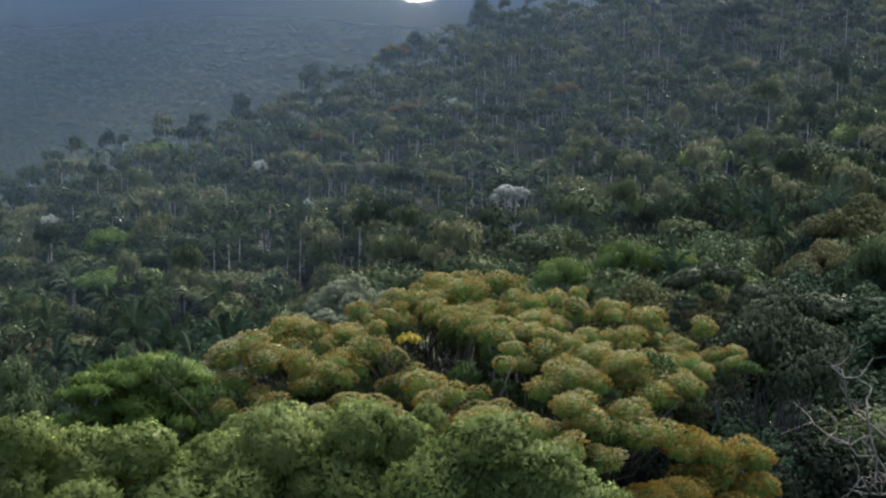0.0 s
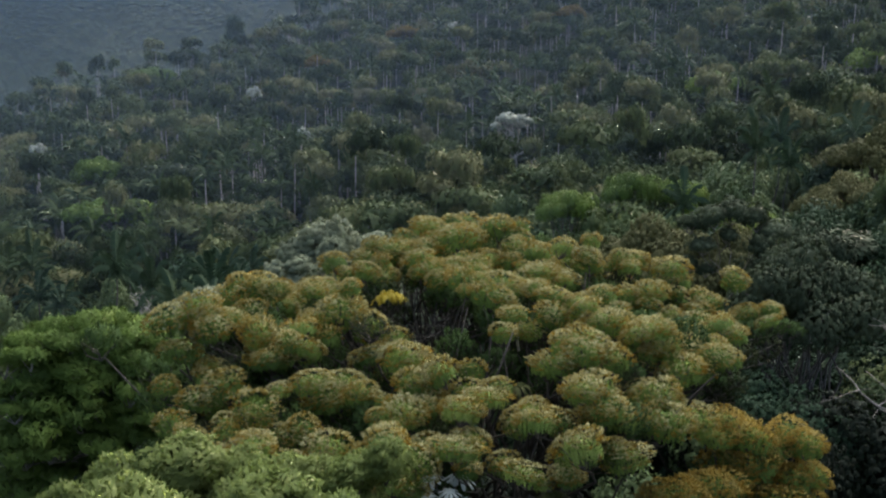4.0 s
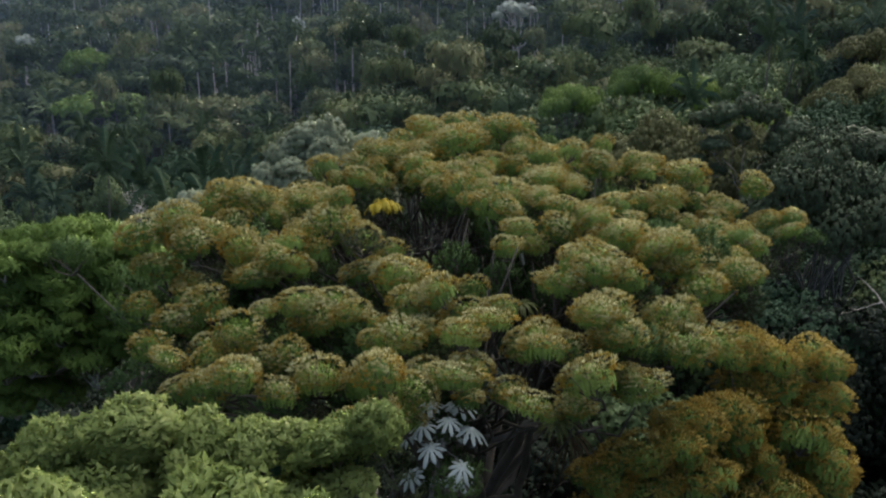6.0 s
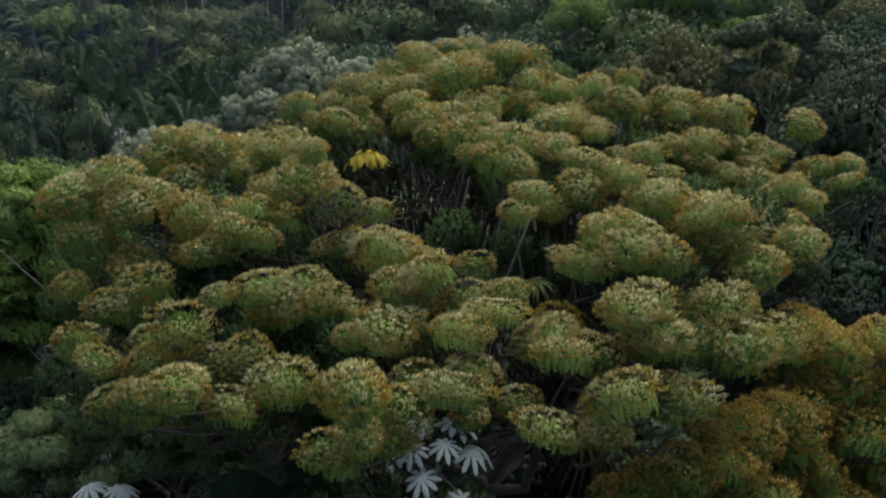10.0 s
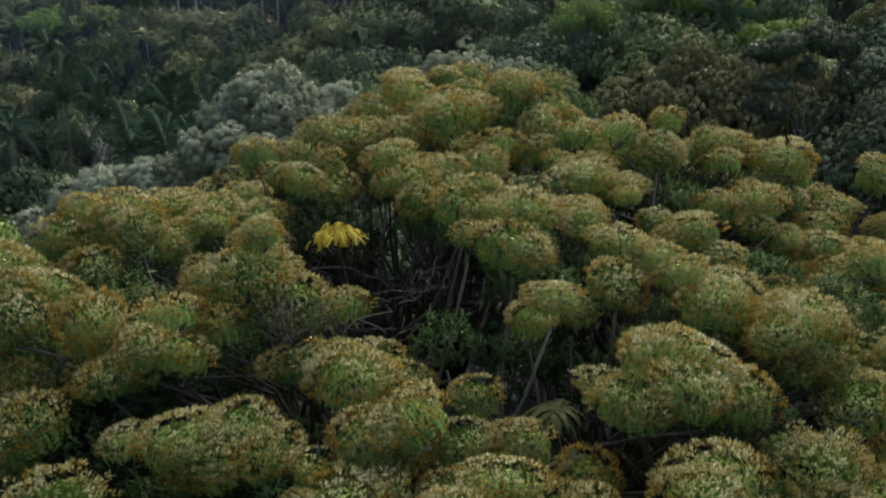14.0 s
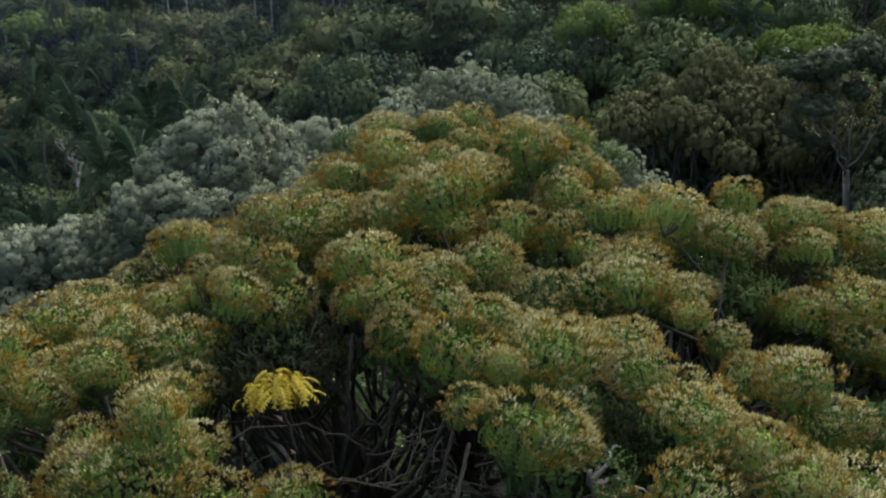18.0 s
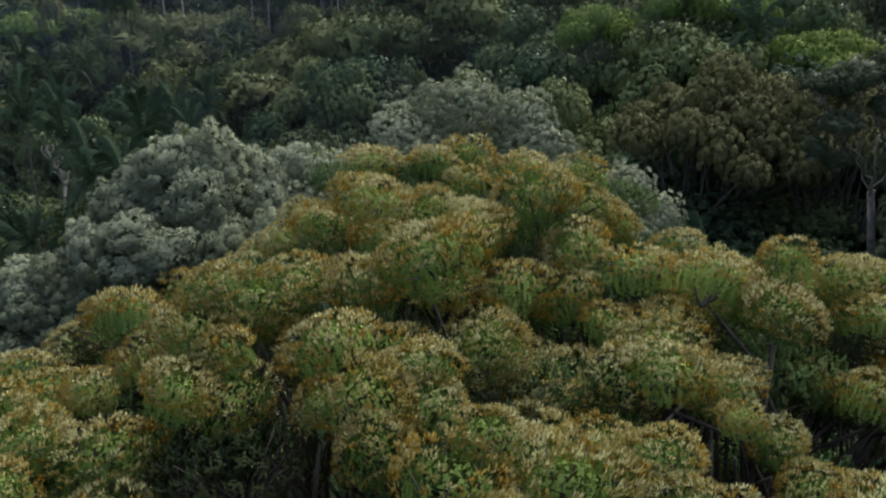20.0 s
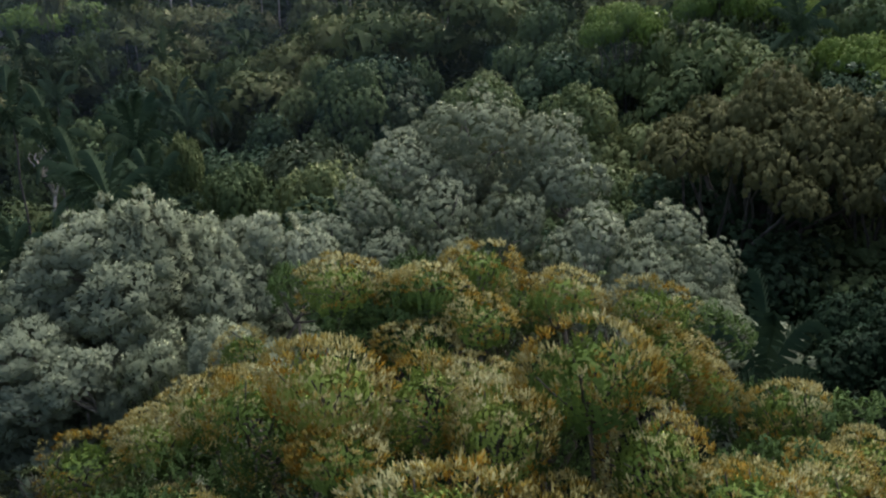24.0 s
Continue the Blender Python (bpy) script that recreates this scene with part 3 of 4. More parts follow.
haze_sheet("haze_sheet_lower", "faint see-through sheet imitating haze over the lower slope", 175, -190, 210, -60, 400, 0.065, 0.075, 10)
haze_sheet("haze_sheet_foot", "faint see-through sheet imitating haze over the foot of the slope", 115, -150, 170, -60, 300, 0.05, 0.05, 8)
haze_sheet("haze_sheet_near", "faint see-through sheet imitating haze between the nearer trees", 73, -110, 130, -40, 200, 0.03, 0.03, 5)

# single trees that stand out on the slope: kind, place, top, width
for key, x, y, top, wide in [
    ("orange", -13.4, 263, 54, 1.4), ("orange", -38.6, 246, 44, 1.25), ("orange", 37.5, 258, 60, 1.1), ("orange", -23.3, 350, 86, 1.5),
    ("white", 12.8, 157, 29.5, 1.35), ("white", -31.5, 175, 26, 0.6), ("white", 3.1, 258, 56.5, 1.1), ("white", 37.9, 283, 69, 0.9),
    ("white", -52.8, 223, 35.5, 0.7), ("white", -96, 188, 21.5, 0.75), ("fresh", 53.7, 163, 36, 1.15), ("fresh", 81, 153, 41, 1.2), ("fresh", -96, 271, 41, 1.5),
    ("dark", 17, 398, 118, 1.6), ("dark", 42, 370, 107, 1.5), ("dark", -14, 367, 97, 1.1), ("dark", -57, 343, 80, 1.1), ("dark", -82, 322, 66, 0.9),
    ("grey", 108, 309, 96, 2.6), ("brown", 5.9, 223, 43, 1.7), ("fresh", -54.5, 127, 14.5, 1.5), ("fresh", -69, 157, 19, 1.0), ("grey", -49, 144, 19.5, 1.5), ("grey", -69, 138, 14, 1.0)]:
    plant(key, x, y, top, wide, x, 0, "trees standing out on the slope")
for x, y, top, wide, v in [(-20, 198, 35, 1.0, 0), (-5.7, 162, 26, 0.8, 1), (-6.2, 192, 35, 0.6, 0)]:
    plant("tan", x, y, top, wide, x, v, "trees standing out on the slope")


# ---- trees close by, built clump by clump ----
def leaf_clump(seed, sprays=60, n=8, size=0.40, blade=BLADE, flat=0.7, droop=0.25, low=-0.3, twigs=6, rough=0.4, k=7, proud=0.25, puff=0.8, heart=220, uneven=0.0):
    """A cushion of leaves one unit in radius, with twigs inside."""
    rng = np.random.default_rng(seed)
    d = on_dome(sprays, rng, low)
    p = d * (1.0, 1.0, flat) * lumps(d, rng, k, rough)[:, None] * (1 - uneven * rng.random((sprays, 1)))
    tw = [tube(bent((0, 0, -0.7), q * 0.93, rng, 0.08, 5), 0.03, 0.008, 4) for q in p[rng.integers(0, sprays, twigs)]]
    leaves = sprig(p, d, rng, n, size, blade, droop, proud, puff)
    if heart:
        leaves = joined(leaves, inner_shell(np.zeros(3), np.array((1.0, 1.0, flat)), rng, heart, 0.12, 0.68))
    return leaves, joined(*tw)


FRINGE = feather(4, 0.75, 0.135)
SPIKE = (np.array([(-0.25, 0.05, 0.05), (0.25, 0.2, 0.1), (0.02, 1.25, 0)]), np.array([(0, 1, 2)]))


def bloom_clump(seed, bunches=180, leaves=300, bloom=0.95):
    """A mound capped with bunches of upright blossom, feathery leaves hanging out below and between them."""
    rng = np.random.default_rng(seed)
    humps = unit(rng.standard_normal((7, 3)) + (0, 0, 0.5))

    def reach(d):
        return 0.80 + 0.26 * np.max(np.exp(-6.0 * (1 - d @ humps.T)), axis=1)[:, None]

    flat = np.array((1.0, 1.0, 0.58))
    d = on_dome(leaves, rng, -0.45)
    d = d[(d[:, 2] < 0.1) | (rng.random(leaves) < 0.5)]
    leaves = len(d)
    q = d * flat * reach(d) * rng.uniform(0.64, 0.84, (leaves, 1))
    side = unit(d * (1, 1, 0.15) + 0.3 * rng.standard_normal(d.shape))
    ahead = unit(side * 0.6 - np.array((0, 0, 0.8)))
    length = rng.uniform(0.18, 0.30, leaves) * np.where(d[:, 2] > 0.1, 0.7, 1.2)
    lv = scatter(FRINGE, q, ahead, d + (0, 0, 0.2), length, unit(d + (0, 0, 0.2) + 0.15 * rng.standard_normal(d.shape)))
    lv = joined(lv, inner_shell(np.array((0, 0, -0.05)), np.array((0.85, 0.85, 0.6)), rng, 240, 0.10, 0.62))
    # bunches, leaving out a few green patches
    d = on_dome(bunches, rng, -0.32)
    bare = unit(rng.standard_normal((4, 3)))
    share = bloom * np.clip(1.6 * d[:, 2] + 1.1, 0.3, 1.0) * np.where((d @ bare.T).max(1) > 0.90, 0.15, 1.0)
    d = d[rng.random(bunches) < share]
    c = d * flat * reach(d) * rng.uniform(0.98, 1.07, (len(d), 1))
    # paler towards the mound's top, more orange lower down
    paleness = np.clip(0.48 + 0.45 * d[:, 2] + 0.24 * rng.standard_normal(len(c)), 0.0, 1.0)
    k = 17
    m = len(c) * k
    e, c = np.repeat(d, k, 0), np.repeat(c, k, 0)
    j = unit(rng.standard_normal((m, 3)))
    q = c + j * (0.10, 0.10, 0.045) * rng.uniform(0.3, 1.0, (m, 1))
    size = rng.uniform(0.055, 0.085, m)
    bl = scatter(SPIKE, q, unit(e * 0.35 + j * 0.40 + (0, 0, 0.85)), rng.standard_normal((m, 3)), size, e + 0.30 * j + (0, 0, 0.3))
    own = np.repeat(paleness, k) + 0.05 * rng.standard_normal(m)
    # each spike runs paler from base to tip
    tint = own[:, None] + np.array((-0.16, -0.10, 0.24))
    tw = [tube(bent((0, 0, -0.75), p * flat * 0.85, rng, 0.08, 5), 0.035, 0.01, 4) for p in on_dome(7, rng, 0.0)]
    return lv, bl, np.clip(tint, 0, 1).ravel(), joined(*tw)


def clump_meshes(makers, leaf_mat, wood_mat, bloom_mat=None):
    out = []
    for m in makers:
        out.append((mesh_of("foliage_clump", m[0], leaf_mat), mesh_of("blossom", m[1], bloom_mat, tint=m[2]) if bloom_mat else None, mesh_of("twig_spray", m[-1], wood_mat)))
    return out


def clumped_tree(name, label, foot, fork, spots, meshes, wood_mat, seed, trunk_r=0.5, sectors=7, stretch=1.1, group="", category="tree", drop=0.9, inner=(), inner_meshes=(), spread=1.0):
    """A tree whose clumps hang at given places: trunk, limbs that fan out to them, and the clumps."""
    rng = np.random.default_rng(seed)
    z = float(ground(*foot)) - 0.3
    tree = thing(name, pose(foot[0], foot[1], z), label, category, group)
    base = np.array((foot[0], foot[1], z))
    fork = np.array(fork, float) - base
    part("trunk", tube(bent((0, 0, 0), fork, rng, 0.02, 9), trunk_r * 1.25, trunk_r * 0.8, 12, 0.04, rng), wood_mat, tree, smooth=True)
    outer = len(spots)
    spots = list(spots) + list(inner)
    places = np.array([s[:3] for s in spots]) - base
    turn = np.arctan2(places[:, 1] - fork[1], places[:, 0] - fork[0])
    which = np.floor((turn + np.pi) / (2 * np.pi) * sectors).astype(int) % sectors
    for s in sorted(set(which)):
        mine = places[which == s]
        knee = fork + (mine.mean(0) - fork) * 0.55 - (0, 0, 0.25)
        wood = [tube(bent(fork - (0, 0, 0.3), knee, rng, 0.08, 7), trunk_r * 0.34, trunk_r * 0.18, 8, 0.05, rng)]
        for p in mine:
            end = p - (0, 0, drop * 0.5)
            wood.append(tube(bent(knee, end, rng, 0.10, 6), trunk_r * 0.12, 0.02, 5))
        part("limb", joined(*wood), wood_mat, tree, smooth=True)
    for i, (p, s) in enumerate(zip(places, spots)):
        leaf, flower, twig = meshes[i % len(meshes)] if i < outer else inner_meshes[i % len(inner_meshes)]
        r = s[3] * stretch
        m = Matrix.Translation(p) @ Matrix.Rotation(rng.uniform(0, 6.3), 4, "Z") @ Matrix.Rotation(rng.normal() * 0.3, 4, "X") @ Matrix.Diagonal((r * rng.uniform(0.85, 1.3) * spread, r * rng.uniform(0.85, 1.3) * spread, r * rng.uniform(0.85, 1.2), 1))
        ob = part("foliage_clump", leaf, None, tree, at=m)
        if flower:
            part("blossom", flower, None, ob)
        part("twig_spray", twig, None, ob)
    return tree


# clumps of the crowns: place and radius
MAIN_A = [
    (2.15, 7.42, 23.02, 0.33), (-1.21, 7.45, 22.88, 0.45), (-1.28, 7.49, 23.59, 0.56), (2.37, 7.53, 23.53, 0.57), (-1.76, 7.66, 22.53, 0.43), (-3.92, 8.06, 23.28, 0.47),
    (0.32, 8.09, 22.78, 0.35), (0.05, 8.22, 23.16, 0.52), (3.44, 8.26, 23.0, 0.48), (1.71, 8.28, 23.73, 0.41), (2.82, 8.74, 24.05, 0.65), (-2.53, 8.74, 22.94, 0.59),
    (0.24, 9.03, 23.69, 0.45), (4.43, 9.09, 23.47, 0.59), (-4.12, 9.11, 23.62, 0.59), (-3.16, 9.23, 23.14, 0.47), (-0.98, 9.3, 23.54, 0.55), (0.72, 9.49, 23.77, 0.46),
    (4.38, 9.71, 23.79, 0.56), (-3.07, 10.05, 23.92, 0.48), (-0.54, 10.32, 23.81, 0.63), (-2.35, 10.33, 23.57, 0.64), (2.92, 10.42, 24.43, 0.81), (-5.68, 10.56, 23.33, 0.45),
]
MAIN_B = [
    (5.27, 10.74, 24.03, 0.54), (-5.22, 10.83, 23.55, 0.56), (-1.07, 11.01, 24.17, 0.56), (2.25, 11.08, 23.93, 0.46), (1.44, 11.34, 25.16, 0.39), (-5.67, 11.43, 23.52, 0.49),
    (4.57, 11.47, 24.58, 0.67), (-3.86, 11.48, 24.2, 0.72), (-4.6, 11.62, 24.59, 0.57), (6.32, 11.64, 24.07, 0.48), (-6.5, 11.68, 24.11, 0.53), (3.68, 11.82, 24.86, 0.61),
    (-3.61, 11.87, 24.6, 0.48), (-6.82, 11.97, 24.8, 0.58), (0.23, 12.1, 24.64, 0.2), (-5.71, 12.13, 24.64, 0.64), (3.26, 12.2, 25.13, 0.36), (-6.15, 12.33, 25.08, 0.54),
    (-1.94, 12.34, 24.52, 0.57), (2.48, 12.35, 24.88, 0.5), (4.01, 12.46, 24.67, 0.46), (-2.73, 12.57, 24.85, 0.6), (5.73, 12.59, 23.32, 0.84), (-2.51, 12.7, 25.46, 0.37),
]
MAIN_C = [
    (3.09, 12.74, 25.11, 0.41), (1.06, 12.75, 25.23, 0.52), (6.41, 12.77, 23.74, 0.73), (-2.02, 12.92, 25.05, 0.42), (2.62, 13.04, 25.2, 0.47), (-0.84, 13.04, 24.3, 0.31),
    (-0.08, 13.05, 24.38, 0.46), (0.42, 13.11, 25.3, 0.3), (1.97, 13.32, 25.11, 0.22), (0.77, 13.42, 25.55, 0.25), (-4.5, 13.47, 25.22, 0.38), (5.34, 13.8, 24.04, 0.37),
    (4.28, 13.81, 24.67, 0.39), (-5.4, 13.87, 24.98, 0.7), (2.23, 13.87, 25.16, 0.45), (4.01, 14.13, 24.95, 0.47), (-3.68, 14.35, 25.0, 0.38), (0.66, 14.47, 25.54, 0.37),
    (-5.11, 14.5, 25.2, 0.48), (-2.11, 14.52, 24.92, 0.38), (-0.2, 15.14, 25.18, 0.65), (-0.94, 15.17, 25.37, 0.36), (3.15, 15.3, 25.11, 0.26), (-3.13, 15.3, 24.67, 0.56),
]
MAIN_D = [
    (0.02, 15.7, 25.47, 0.42), (7.8, 15.84, 23.43, 0.73), (-2.28, 15.86, 25.14, 0.73), (-0.92, 15.93, 25.62, 0.53), (-5.09, 16.2, 24.5, 0.62), (2.72, 16.29, 24.92, 0.75),
    (-2.13, 16.56, 25.59, 0.64), (4.03, 16.84, 25.5, 0.45), (1.65, 16.88, 24.5, 0.59), (5.72, 17.0, 24.13, 0.82), (-0.69, 17.12, 25.61, 0.58), (0.08, 17.14, 26.01, 0.62),
    (-3.49, 17.21, 25.25, 0.51), (4.22, 17.38, 25.89, 0.4), (3.47, 17.39, 25.66, 0.55), (9.6, 17.59, 23.45, 0.79), (-5.1, 17.5, 23.85, 0.75), (1.78, 17.96, 25.12, 0.5),
    (5.57, 18.12, 24.97, 0.68), (1.19, 18.14, 25.15, 0.59), (6.95, 18.18, 24.23, 0.65), (7.88, 18.22, 23.64, 0.81), (7.02, 18.23, 22.97, 0.82), (2.68, 18.23, 25.37, 0.59),
]
MAIN_E = [
    (8.96, 18.32, 24.53, 0.58), (6.92, 18.39, 24.87, 0.6), (-4.38, 18.56, 24.04, 0.63), (6.08, 18.75, 23.87, 0.78), (-0.69, 18.76, 26.08, 0.55), (-1.28, 18.82, 25.56, 0.52),
    (1.52, 19.11, 26.03, 0.61), (2.36, 20.12, 25.48, 0.46), (0.38, 20.95, 25.63, 0.9),
]
ORANGE = [
    (6.66, 11.25, 22.22, 0.7), (8.06, 11.3, 21.95, 0.7), (4.93, 9.48, 21.33, 0.59), (6.69, 10.96, 21.38, 0.75), (5.65, 10.12, 21.33, 0.57), (7.8, 11.15, 20.61, 0.72),
    (4.42, 9.16, 21.43, 0.49), (6.33, 10.1, 20.28, 0.73), (8.09, 10.99, 19.91, 0.78), (3.71, 8.88, 21.03, 0.53), (3.06, 8.89, 20.54, 0.58), (6.84, 9.97, 19.52, 0.69),
    (8.42, 10.54, 19.49, 0.55), (4.03, 8.74, 20.43, 0.53), (5.14, 9.13, 20.43, 0.55), (8.37, 11.06, 21.2, 0.6), (1.92, 10.47, 23.07, 0.4),
]
SILVER = [
    (-5.11, 23.94, 24.91, 0.6), (-4.3, 24.99, 24.62, 0.7), (-2.99, 25.51, 24.32, 0.67), (-2.07, 25.03, 24.23, 0.56), (-5.67, 23.78, 24.56, 0.56), (-6.01, 23.53, 24.21, 0.55),
    (-4.36, 23.47, 24.39, 0.68), (-3.47, 24.66, 23.88, 0.7), (-6.56, 23.23, 23.62, 0.55), (-5.92, 22.99, 22.95, 0.69), (-5.02, 23.04, 23.35, 0.55), (-4.1, 23.21, 23.64, 0.64),
    (-3.28, 24.07, 23.37, 0.63), (-6.6, 22.69, 22.63, 0.55), (-5.88, 22.59, 22.26, 0.51), (-3.82, 22.92, 22.94, 0.6), (-4.83, 22.74, 22.66, 0.51), (-4.49, 24.33, 24.78, 0.84),
    (-7.59, 22.86, 22.72, 0.76), (-9.01, 22.68, 22.37, 0.76), (-9.74, 22.54, 22.22, 0.63),
]
SILVER_B = [
    (-9.1, 22.6, 22.4, 0.5), (-7.85, 22.6, 22.9, 0.5), (-7.1, 22.6, 23.05, 0.5), (-6.3, 22.6, 23.6, 0.5), (-6.7, 22.4, 22.7, 0.5), (-5.5, 22.6, 24.0, 0.5),
    (-7.4, 22.2, 22.6, 0.55), (-7.6, 22.0, 21.7, 0.6), (-6.5, 22.0, 22.2, 0.55), (-8.2, 22.1, 20.9, 0.7), (-8.9, 22.2, 21.6, 0.6), (-5.4, 22.2, 23.5, 0.5),
    (-4.7, 22.3, 23.7, 0.5), (-3.7, 22.4, 23.8, 0.5), (-2.9, 22.6, 24.0, 0.5), (-5.6, 21.9, 21.4, 0.65), (-4.6, 22.0, 22.1, 0.6), (-6.7, 21.8, 21.0, 0.7),
]
PALE = [
    (0.54, 38.18, 22.41, 1.75), (-1.36, 37.21, 21.8, 1.28), (2.8, 37.68, 22.03, 1.29), (-2.45, 35.74, 20.88, 1.15), (-0.45, 35.8, 20.88, 1.23), (3.42, 36.61, 21.32, 1.26),
    (1.7, 35.33, 20.56, 1.3), (4.12, 35.04, 20.35, 1.36), (6.26, 35.27, 20.45, 1.21), (7.21, 34.26, 19.85, 0.94), (5.24, 33.7, 19.58, 1.23), (7.18, 32.59, 18.98, 0.82),
    (-3.34, 34.85, 20.36, 0.96), (-1.85, 34.37, 20.06, 1.11), (0.07, 34.42, 20.06, 1.03), (3.25, 34.16, 19.86, 1.09), (6.17, 32.81, 19.11, 0.97),
]
GREEN = [
    (-12.19, 18.44, 22.31, 1.16), (-11.02, 18.5, 22.47, 0.91), (-12.51, 18.04, 21.22, 1.25), (-10.52, 18.16, 21.54, 1.16), (-11.51, 17.76, 20.44, 1.25), (-12.18, 17.41, 19.51, 1.33),
    (-9.85, 17.59, 19.98, 1.0), (-12.67, 16.98, 18.34, 1.08), (-11.01, 17.83, 22.67, 1.12), (-9.71, 17.72, 22.17, 0.95), (-12.56, 17.7, 22.16, 1.21), (-11.52, 17.56, 21.57, 1.3),
    (-10.31, 17.49, 21.24, 1.3), (-12.73, 17.39, 20.9, 1.12), (-11.69, 17.24, 20.23, 1.3), (-9.35, 17.33, 20.57, 0.95), (-13.07, 17.06, 19.55, 1.04), (-10.65, 17.12, 19.73, 1.04),
]
LOWLEFT = [
    (-8.48, 13.3, 18.65, 0.99), (-7.16, 13.54, 19.2, 0.93), (-5.97, 13.57, 19.26, 0.79), (-5.04, 13.47, 19.02, 0.79), (-7.55, 13.09, 18.16, 0.99), (-6.1, 13.18, 18.35, 0.93),
    (-9.4, 13.16, 18.34, 0.79), (-4.77, 13.13, 18.23, 0.73),
]
NEAR_A = [
    (-2.93, 0.93, 26.21, 0.43), (-3.65, 0.87, 25.99, 0.41), (-4.21, 0.82, 25.8, 0.33), (-1.82, 0.9, 26.07, 0.38), (-1.15, 0.91, 26.08, 0.35), (-0.76, 0.95, 26.27, 0.3),
    (-2.37, 0.85, 25.86, 0.35), (-2.56, -1.25, 26.6, 0.58), (-1.53, -1.23, 26.75, 0.47), (-0.95, -1.24, 26.6, 0.4), (-1.82, -1.28, 26.2, 0.54), (-3.29, -1.28, 26.26, 0.54),
    (0.1, -2.21, 26.92, 0.49), (0.7, -2.25, 26.49, 0.52), (-0.57, -2.26, 26.42, 0.52), (0.17, -2.26, 26.42, 0.42), (-4.24, -1.65, 26.61, 0.55), (-5.09, -1.68, 26.4, 0.59),
    (-3.89, -1.7, 26.08, 0.52), (-2.97, -1.7, 26.05, 0.45), (-5.42, -2.23, 26.93, 0.42), (-5.55, -2.28, 26.4, 0.52), (-4.69, -2.29, 26.21, 0.46), (-2.9, 1.1, 26.17, 0.34),
]
NEAR_B = [
    (-2.28, 1.06, 26.06, 0.34), (-1.58, 1.06, 26.06, 0.3), (-1.08, 1.08, 26.1, 0.26), (-0.73, 1.11, 26.18, 0.22),
]
CEC1, CEC2, CEC3 = (-0.12, 8.3, 22.45), (-0.1, 9.0, 20.4), (-5.75, 9.0, 20.6)
BROM1, BROM2, BROM3 = (1.6, 11.6, 23.3), (1.75, 10.9, 22.9), (2.3, 10.1, 21.2)
BOUGH0, BOUGH1, BLEACH = (0.44, 11.2, 20.0), (2.1, 10.5, 20.9), (1.8, 13.2, 24.3)
PALM_R, PALM_B = (8.0, 30.6, 19.8), (-2.8, 10.6, 18.6)
BARE_R = [(12.4, 16.6, 21.4), (13.0, 16.8, 23.4), (13.6, 15.5, 22.6), (15.5, 16.2, 23.2), (13.2, 14.8, 20.2)]
BARE_L = [(-28.6, 66, 12.6), (-27.4, 65.6, 12.9), (-26.6, 66, 12.3), (-27.6, 64.8, 12.2)]
MAIN_F = [
    (0.71, 18.7, 25.71, 0.53), (1.96, 18.66, 25.49, 0.52),
    (-0.99, 21.16, 25.85, 0.49), (0.03, 18.85, 25.86, 0.45), (2.3, 20.6, 25.86, 0.43), (1.51, 20.95, 25.82, 0.43), (-0.57, 18.19, 25.81, 0.42),
    (1.32, 14.24, 25.18, 0.6), (-1.19, 14.54, 24.92, 0.6), (0.71, 16.32, 25.29, 0.54), (-3.8, 15.15, 24.9, 0.47), (0.39, 14.02, 25.36, 0.47),
    (2.23, 17.39, 25.04, 0.44), (2.29, 14.85, 25.0, 0.43), (-1.46, 17.22, 25.66, 0.43), (-3.61, 16.3, 24.77, 0.42),
]
NEAR_C = [(0.4, -2.2, 26.55, 0.5), (-0.25, -2.2, 26.6, 0.5), (1.15, -2.3, 26.2, 0.45), (0.55, -1.9, 26.2, 0.5), (1.3, -1.9, 25.95, 0.45)]


def under(spots, rng, n, drop, size, wander=0.7):
    """Further clumps inside a crown, under the outer ones."""
    s = np.array(spots)
    pick = s[rng.integers(0, len(s), n)]
    return [(p[0] + rng.normal() * wander, p[1] + rng.normal() * wander, p[2] - drop * rng.uniform(0.7, 1.5), size * rng.uniform(0.8, 1.3)) for p in pick]


def parted(spots, rng, most=0.62):
    """Splits each wide clump into small mounds over its dome."""
    out = []
    for x, y, z, r in spots:
        if r <= most:
            out.append((x, y, z, r))
            continue
        n = int(round((r / 0.47) ** 2 * 1.25)) + 1
        for d in on_dome(n, rng, 0.0):
            k = rng.uniform(0.40, 0.54)
            out.append((x + d[0] * (r * 1.1 - k * 0.6), y + d[1] * (r * 1.1 - k * 0.6), z + d[2] * r * 0.6 - 0.15 * r, k))
    return out


def between(spots, rng, n):
    """Smaller clumps that close the gaps between neighbours."""
    s = np.array(spots)
    out = []
    for i in range(n):
        a = s[i % len(s)]
        d = np.linalg.norm(s[:, :3] - a[:3], axis=1) / (s[:, 3] + a[3])
        b = s[np.argsort(d)[rng.integers(1, 5)]]
        out.append(tuple((a[:3] + b[:3]) / 2 - (0, 0, 0.35)) + (0.42 * (a[3] + b[3]),))
    return out


